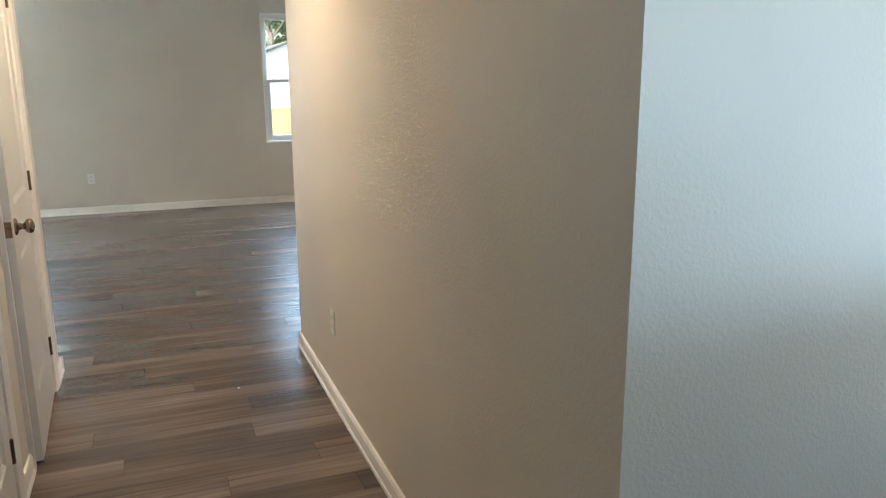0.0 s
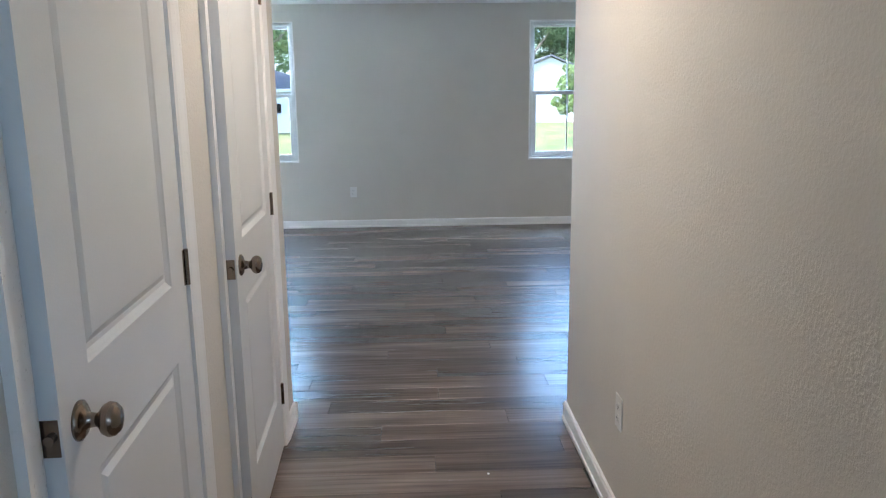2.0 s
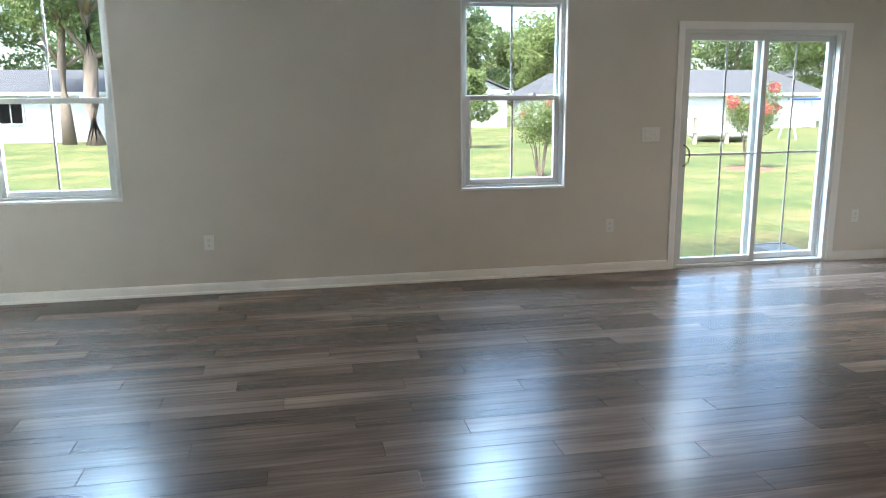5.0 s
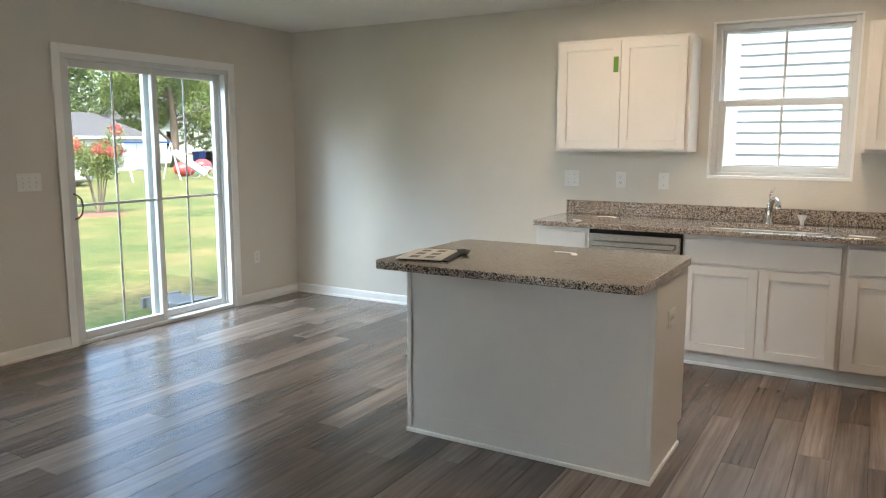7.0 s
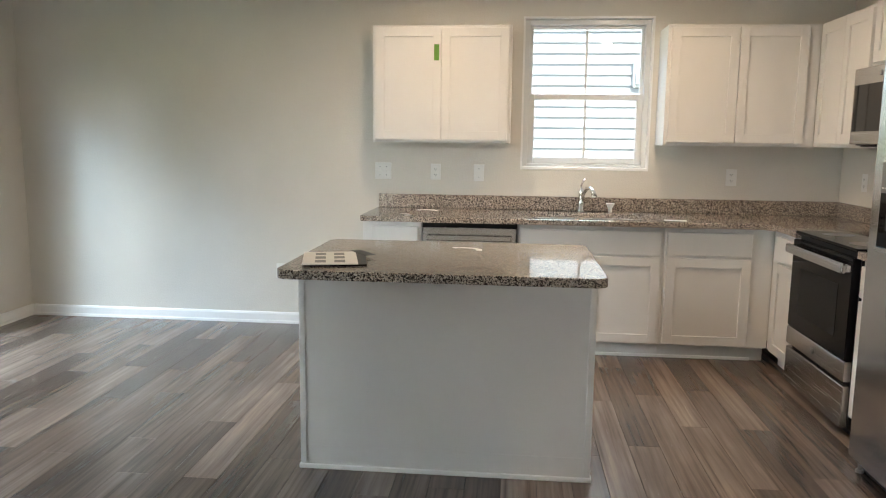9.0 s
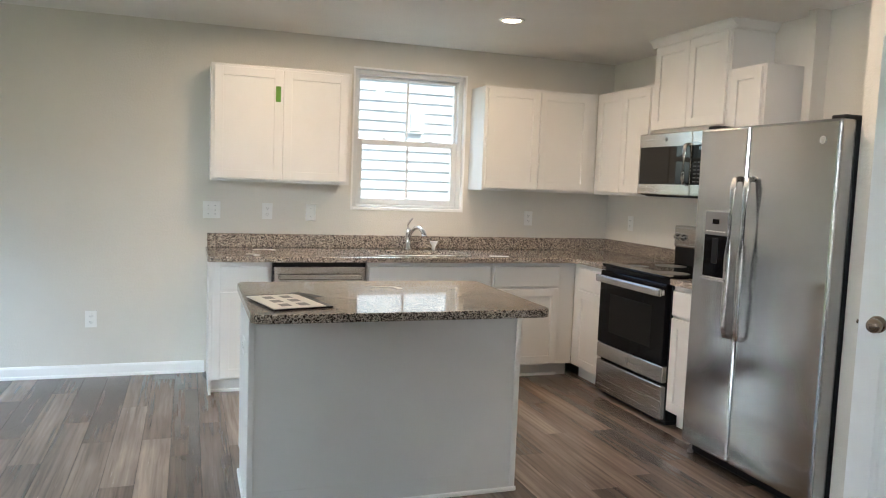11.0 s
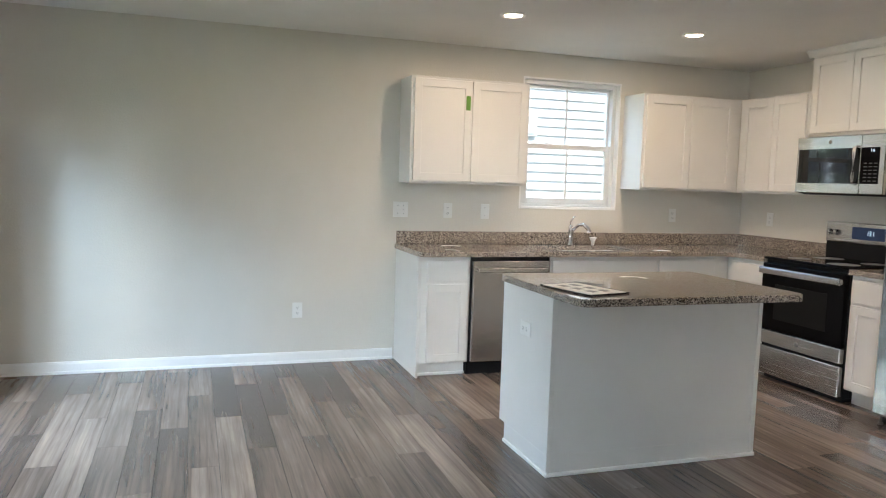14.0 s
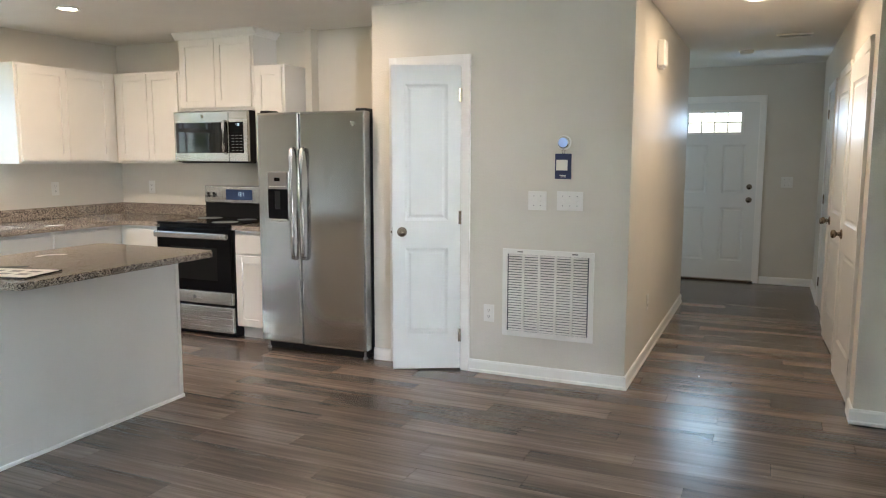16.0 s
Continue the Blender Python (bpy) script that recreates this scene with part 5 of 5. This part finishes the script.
def myrtle(x, y, h, pink, seed, label):
    rng = np.random.default_rng(seed)
    th = thing("flowering_shrub", (x, y, GZ), label, "shrub", "flowering shrubs")
    cl, fl = [], []
    for k in range(9):
        a = k * 2.4
        r = 0.20 + 0.45 * rng.uniform()
        top = Vector((x + math.cos(a) * r, y + math.sin(a) * r, GZ + h * rng.uniform(0.72, 1.0)))
        bm = tube(bmesh.new(), [(x + math.cos(a) * 0.05, y + math.sin(a) * 0.05, GZ), Vector((x + math.cos(a) * r * 0.4, y + math.sin(a) * r * 0.4, GZ + h * 0.4)), top], [0.020, 0.013, 0.005], 6)
        part("stem", bm, M_BARK, th)
        for q in (0.55, 0.8, 0.97):
            c = Vector((x, y, GZ + h * 0.3)).lerp(top, q)
            cl.append((tuple(c), 0.26))
        fl.append((tuple(top + Vector((0, 0, 0.05))), 0.15))
    leaf_mesh("foliage", cl, 5200 if pink else 4600, 0.036, M_LEAF2, th, rng)
    leaf_mesh("blossom", fl[: 9 if pink else 4], 2400 if pink else 260, 0.030, M_PINK, th, rng)
    solo("mulch_bed", lathe(bmesh.new(), (x, y, GZ), (0, 0, 1), [(0, 0.62), (0.03, 0.5), (0.05, 0.25), (0.055, 0.05)], 20), M_MULCH, "ring of reddish brown mulch on the lawn", "mulch", "mulch beds")


myrtle(11.35, 17.4, 2.0, True, 31, "young crepe myrtle in full pink bloom on the lawn")
myrtle(5.45, 16.5, 1.75, False, 32, "young crepe myrtle with few pink flowers on the lawn")


def house(x0, x1, y0, y1, eave, ridge, wallmat, label, hip=2.5, openings=(), chimney=None, gable=False, side="y"):
    """A small house: walls of lap boards, a roof with eaves, windows in the face towards the yard."""
    th = thing("neighbour_house", ((x0 + x1) / 2, (y0 + y1) / 2, GZ), label, "house", "neighbouring houses")
    part("wall", boxes((x0, y0, GZ, x1, y1, eave)), wallmat, th)
    bm = bmesh.new()
    n = int((eave - GZ) / 0.2)
    for k in range(n):
        z = GZ + 0.2 * k
        box(bm, x0 - 0.012, y0 - 0.020, z, x1 + 0.012, y0 - 0.0005, z + 0.190)
    b = part("siding", bm, wallmat, th)
    b["kind"] = "stuff"
    o = 0.35
    bm = bmesh.new()
    e = [bm.verts.new(p) for p in ((x0 - o, y0 - o, eave), (x1 + o, y0 - o, eave), (x1 + o, y1 + o, eave), (x0 - o, y1 + o, eave))]
    if gable:
        xm = (x0 + x1) / 2
        r = [bm.verts.new((xm, y0 - o, ridge)), bm.verts.new((xm, y1 + o, ridge))]
        for f in ((e[0], r[0], r[1], e[3]), (r[0], e[1], e[2], r[1])):
            bm.faces.new(f)
    else:
        ym = (y0 + y1) / 2
        r = [bm.verts.new((x0 + hip, ym, ridge)), bm.verts.new((x1 - hip, ym, ridge))]
        for f in ((e[0], e[1], r[1], r[0]), (e[2], e[3], r[0], r[1]), (e[1], e[2], r[1]), (e[3], e[0], r[0])):
            bm.faces.new(f)
    g = bmesh.ops.extrude_face_region(bm, geom=list(bm.faces))
    for v in g["geom"]:
        if isinstance(v, bmesh.types.BMVert):
            v.co.z -= 0.12
    part("roof", bm, M_ROOF, th, "grey shingle roof")
    if gable:
        bm = bmesh.new()
        xm = (x0 + x1) / 2
        a = [bm.verts.new(p) for p in ((x0, y0 - 0.01, eave - 0.05), (x1, y0 - 0.01, eave - 0.05), (xm, y0 - 0.01, ridge - 0.16))]
        c = [bm.verts.new(v.co + Vector((0, 0.1, 0))) for v in a]
        bm.faces.new(a), bm.faces.new(c)
        for k in range(3):
            bm.faces.new((a[k], a[(k + 1) % 3], c[(k + 1) % 3], c[k]))
        part("gable", bm, wallmat, th)
    part("fascia", boxes((x0 - o, y0 - o - 0.02, eave - 0.18, x1 + o, y0 - o + 0.01, eave - 0.02)), M_SIDING, th)
    for a, c, z0, z1 in openings:
        w = part("window", boxes((a - 0.08, y0 - 0.07, z0 - 0.08, c + 0.08, y0 - 0.022, z0), (a - 0.08, y0 - 0.07, z1, c + 0.08, y0 - 0.022, z1 + 0.08), (a - 0.08, y0 - 0.07, z0, a, y0 - 0.022, z1), (c, y0 - 0.07, z0, c + 0.08, y0 - 0.022, z1), ((a + c) / 2 - 0.02, y0 - 0.06, z0, (a + c) / 2 + 0.02, y0 - 0.022, z1)), M_SIDING, th, "white window frame")
        part("pane", boxes((a, y0 - 0.045, z0, c, y0 - 0.030, z1)), M_BGLASS, w)
    if chimney:
        cx, cy, cz = chimney
        part("chimney", boxes((cx - 0.35, cy - 0.3, eave, cx + 0.35, cy + 0.3, cz), (cx - 0.4, cy - 0.35, cz, cx + 0.4, cy + 0.35, cz + 0.12)), M_BRICK, th, "orange brick chimney")
    return th


house(22.0, 32.0, 42.0, 49.0, 1.85, 3.35, M_SIDING, "white shed with a grey hipped shingle roof", 1.1, [(26.6, 27.4, 0.6, 1.1)])
house(41.0, 64.0, 54.0, 64.0, 3.35, 5.6, M_SIDING2, "sage green house with lap siding and white windows", 5.0, [(43.6, 44.8, 0.9, 2.4), (48.6, 49.8, 1.0, 2.4), (50.2, 51.4, 1.0, 2.4)])
house(24.0, 36.0, 66.0, 76.0, 2.4, 4.3, M_SIDING, "white house with a grey roof behind the shed", 4.0, [], (35.3, 70, 4.9))
house(4.8, 14.2, 50.0, 60.0, 2.2, 4.3, M_SIDING, "white gabled house with a grey roof and brick chimney", 3.0, [(10.3, 11.2, 0.6, 1.6)], (7.3, 52.5, 4.7), True)
house(15.6, 21.0, 47.0, 53.0, 1.9, 3.3, M_SIDING, "small white outbuilding with a grey roof", 1.6, [(17.3, 17.9, 0.5, 1.2)])
house(-22.0, -5.2, 38.5, 46.0, 2.05, 3.2, M_SIDING, "long low white house with a grey roof", 3.0, [(-8.0, -7.1, 0.75, 1.25), (-13.5, -12.5, 0.6, 1.5)])
house(4.5, 7.6, 58.0, 64.0, 2.0, 3.4, M_SIDING, "distant small white building", 1.2, [(5.6, 6.4, 0.6, 1.2)])


def side_house():
    """The house next door: one wall of white lap siding, board by board."""
    x, y0, y1 = 8.0, -9.0, 2.52
    th = thing("neighbour_house", (11.0, -3.2, GZ), "next-door house wall of white lap siding", "house", "neighbouring houses")
    part("wall", boxes((x + 0.02, y0, GZ, x + 6.0, y1, 5.4)), M_SIDING, th)
    part("corner_board", boxes((x - 0.012, y1 - 0.10, GZ, x + 0.02, y1 + 0.012, 5.4), bevel=0.003), M_SIDING, th)
    pr = None
    z = 0.05
    while z < 4.6:
        bm = bmesh.new()
        a = [bm.verts.new(p) for p in ((x - 0.014, y0, 0), (x + 0.019, y0, 0), (x + 0.019, y0, 0.107), (x - 0.002, y0, 0.107))]
        b = [bm.verts.new(v.co + Vector((0, y1 - 0.10 - y0, 0))) for v in a]
        bm.faces.new(a), bm.faces.new(b)
        for k in range(4):
            bm.faces.new((a[k], a[(k + 1) % 4], b[(k + 1) % 4], b[k]))
        if pr is None:
            ob = link_mesh("board", bm, M_SIDING)
            ob.data.transform(Matrix.Translation(-BASE[th]))
            pr = ob.data
        else:
            bm.free()
            ob = new("board", pr)
        ob.parent = th
        ob.location = (0, 0, z)
        z += 0.107
    bx = part("meter_box", boxes((x - 0.045, 0.92, 1.98, x - 0.015, 1.05, 2.19), bevel=0.006), M_SIDING, th)
    part("meter_frame", boxes((x - 0.035, 0.895, 1.955, x - 0.016, 1.075, 2.215), bevel=0.004), M_VINYL, bx)
    part("roof", boxes((x - 0.4, y0 - 0.3, 5.4, x + 6.4, y1 + 0.4, 5.55)), M_ROOF, th)


side_house()


def bicycle(x, y, turn, mat):
    th = thing("bicycle", (x, y, GZ), "small child's bicycle standing on the grass", "bicycle", "bicycles")
    c, s = math.cos(radians(turn)), math.sin(radians(turn))
    P = lambda u, z: (x + u * c, y + u * s, GZ + z)
    for u in (-0.42, 0.42):
        bm = tube(bmesh.new(), [P(u + 0.24 * math.cos(a), 0.26 + 0.24 * math.sin(a)) for a in [2 * math.pi * k / 20 for k in range(21)]], 0.022, 6)
        part("wheel", bm, M_SIDING, th, "white tyre")
    for a, b in (((-0.42, 0.26), (-0.12, 0.55)), ((-0.12, 0.55), (0.30, 0.58)), ((0.30, 0.62), (0.42, 0.26)), ((-0.05, 0.28), (0.30, 0.56)), ((-0.42, 0.26), (-0.05, 0.28)), ((-0.05, 0.28), (-0.14, 0.62))):
        part("frame_tube", cyl(bmesh.new(), P(*a), P(*b), 0.022, seg=8), mat, th)
    part("saddle", boxes((x - 0.14 * c - 0.08, y - 0.14 * s - 0.06, GZ + 0.62, x - 0.14 * c + 0.10, y - 0.14 * s + 0.06, GZ + 0.68), bevel=0.02), M_BLACK, th)
    part("handlebar", cyl(bmesh.new(), (x + 0.3 * c + 0.2 * s, y + 0.3 * s - 0.2 * c, GZ + 0.72), (x + 0.3 * c - 0.2 * s, y + 0.3 * s + 0.2 * c, GZ + 0.72), 0.014, seg=8), M_GREY, th)


bicycle(25.6, 29.6, -20, M_CYAN)
bicycle(27.4, 30.0, 10, M_RED)


def bin_(x, y, mat, label):
    th = thing("wheeled_bin", (x, y, GZ), label, "bin", "wheeled bins")
    bm = bmesh.new()
    bmesh.ops.create_cone(bm, cap_ends=True, segments=4, radius1=0.40, radius2=0.50, depth=1.0, matrix=Matrix.Translation((x, y, GZ + 0.5)) @ Matrix.Rotation(radians(45), 4, "Z"))
    part("tub", bm, mat, th)
    part("lid", boxes((x - 0.38, y - 0.4, GZ + 1.0, x + 0.38, y + 0.38, GZ + 1.08), bevel=0.03), mat, th)


bin_(40.0, 46.0, M_BLUE, "blue wheeled rubbish bin by the deck")
bin_(41.3, 46.2, M_BLACK, "dark wheeled rubbish bin by the deck")


def swing_set(x, y):
    th = thing("swing_set", (x, y, GZ), "blue and white metal swing set with a slide", "swing set")
    for u in (0.0, 2.6):
        for s in (-0.6, 0.6):
            part("leg", cyl(bmesh.new(), (x + u, y + s, GZ), (x + u, y, GZ + 1.75), 0.04, seg=8), M_SIDING, th)
    part("top_bar", cyl(bmesh.new(), (x - 0.1, y, GZ + 1.75), (x + 2.7, y, GZ + 1.75), 0.04, seg=8), M_BLUE, th, "blue bar")
    for u in (0.7, 1.6):
        part("seat", boxes((x + u, y - 0.1, GZ + 0.5, x + u + 0.42, y + 0.1, GZ + 0.54), bevel=0.01), M_BLUE, th)
        for q in (0.02, 0.40):
            part("chain", cyl(bmesh.new(), (x + u + q, y, GZ + 0.54), (x + u + q, y, GZ + 1.75), 0.008, seg=6), M_GREY, th)
    part("slide", tube(bmesh.new(), [(x + 2.6, y - 0.2, GZ + 1.3), (x + 3.1, y - 0.6, GZ + 0.8), (x + 3.7, y - 1.1, GZ + 0.25)], 0.18, 8), M_SIDING, th)


swing_set(21.6, 30.2)


def toy(x, y, mat, label, w=1.0, h=0.45):
    bm = bmesh.new()
    bmesh.ops.create_icosphere(bm, subdivisions=2, radius=1.0, matrix=Matrix.Translation((x, y, GZ + h * 0.48)) @ Matrix.Diagonal((w / 2, w / 2.6, h / 2, 1)))
    for v in bm.verts:
        v.co.z = max(GZ, v.co.z)
        v.co += Vector((0.03, 0.02, 0.02)) * math.sin(v.co.x * 9) * w
        v.co.z = max(GZ, v.co.z)
    solo("garden_toy", bm, mat, label, "toy", "garden toys", smooth=True)


toy(26.9, 32.4, M_RED, "red plastic play tub on the grass", 1.3, 0.8)
toy(28.6, 33.0, M_RED, "red canopy of a toy car on the grass", 1.2, 0.9)
toy(20.6, 31.6, M_SIDING, "white plastic garden toy on the grass", 1.0, 0.7)
toy(17.9, 29.4, M_SIDING, "white upturned boat hull on the grass", 3.0, 0.7)
toy(16.4, 31.2, M_BLUE, "blue plastic garden toy on the grass", 0.8, 0.5)


def rail_fence(x0, x1, y, n):
    th = thing("wooden_fence", ((x0 + x1) / 2, y, GZ), "weathered wooden rail fence before the shed", "fence")
    for k in range(n):
        x = x0 + (x1 - x0) * k / (n - 1)
        part("post", boxes((x - 0.07, y - 0.07, GZ, x + 0.07, y + 0.07, GZ + 1.25), bevel=0.01), M_DECK, th)
    for z in (0.45, 1.05):
        part("rail", boxes((x0, y - 0.10, GZ + z, x1, y - 0.072, GZ + z + 0.14), bevel=0.005), M_DECK, th)


rail_fence(14.2, 17.0, 27.6, 3)
rail_fence(14.2, 16.6, 46.0, 3)


def deck(x, y):
    th = thing("house_deck", (x + 3.5, y, GZ), "raised wooden deck with railings on the sage house", "deck")
    part("floor", boxes((x, y, GZ + 0.7, x + 8, y + 3, GZ + 0.85)), M_DECK, th)
    part("handrail", boxes((x, y - 0.05, GZ + 1.75, x + 8, y + 0.06, GZ + 1.84)), M_DECK, th)
    for k in range(9):
        part("post", boxes((x + k - 0.05, y - 0.05, GZ, x + k + 0.05, y + 0.05, GZ + 1.75)), M_DECK, th)
    for k in range(40):
        part("baluster", boxes((x + 0.1 + k * 0.2, y - 0.02, GZ + 0.85, x + 0.14 + k * 0.2, y + 0.02, GZ + 1.75)), M_DECK, th)


deck(45.0, 50.6)
solo("floor_grate", boxes(*[(5.10 + 0.03 * k, 7.25, GZ, 5.115 + 0.03 * k, 7.75, GZ + 0.10) for k in range(14)], (5.06, 7.21, GZ, 5.55, 7.25, GZ + 0.11), (5.06, 7.75, GZ, 5.55, 7.79, GZ + 0.11)), M_GREY, "grey slatted drain grate outside the patio door", "grate")
# unseen slab, added to keep sun out of the front door's window
structure("sun_block_slab", boxes((-2.5, -7.5, 2.62, 4.5, YF - 0.17, 2.75)), M_SIDING, "white unseen slab added over the front door against the sun", "roof")
# unseen block above the ceiling, added to shade the neighbour's siding
structure("shade_block", boxes((XW - 0.16, YF - 0.16, CEIL + 0.125, XE + 0.16, YN + 0.16, 5.2)), M_SIDING, "plain unseen block added over the rooms to shade the siding next door", "wall")
structure("foundation", boxes((XW - 0.16, YF - 0.16, GZ - 0.1, XE + 0.16, YN + 0.16, -0.141)), M_CONC, "concrete foundation under the house", "foundation")


# ---- floor planks, each its own piece ----
PW, PL, PH0 = 0.1455, 1.22, 0.238


def plank_mesh(length):
    bm = bmesh.new()
    g, b = 0.0007, 0.0011
    lo = [bm.verts.new(p) for p in ((g, g, -0.008), (length - g, g, -0.008), (length - g, PW - g, -0.008), (g, PW - g, -0.008))]
    mi = [bm.verts.new(p) for p in ((g, g, -b), (length - g, g, -b), (length - g, PW - g, -b), (g, PW - g, -b))]
    hi = [bm.verts.new(p) for p in ((g + b, g + b, 0), (length - g - b, g + b, 0), (length - g - b, PW - g - b, 0), (g + b, PW - g - b, 0))]
    for ra, rb in ((lo, mi), (mi, hi)):
        for k in range(4):
            bm.faces.new((ra[k], ra[(k + 1) % 4], rb[(k + 1) % 4], rb[k]))
    bm.faces.new(hi)
    bmesh.ops.recalc_face_normals(bm, faces=bm.faces)
    me = bpy.data.meshes.new("plank")
    bm.to_mesh(me)
    bm.free()
    me.materials.append(M_PLANK)
    return me


FULL = plank_mesh(PL)
rng = random.Random(7)
k0, k1 = math.floor((YF - PH0) / PW), math.floor((YN - PH0) / PW)
for k in range(k0, k1 + 1):
    y = PH0 + k * PW
    mid = y + PW / 2
    spans = []
    if mid > YL:
        spans = [(XW, XE)]
    elif mid > YP:
        spans = [(HW, XE)]
    elif mid > 0:
        spans = [(HW, HE), (XP, XE)]
    elif mid > -2.37:
        spans = [(HW, HE)]
    elif mid > YF:
        spans = [(HW, 2.6)]
    shift = ((k * 0.43) % 1.0) * PL + rng.uniform(-0.14, 0.14)
    for a, b in spans:
        x = math.floor((a - shift) / PL) * PL + shift
        while x < b:
            c, d = max(a, x), min(b, x + PL)
            if d - c > 0.03:
                ob = new("plank", FULL if d - c > PL - 1e-4 else plank_mesh(d - c))
                ob.parent = floor
                ob.location = (c, y, 0)
            x += PL
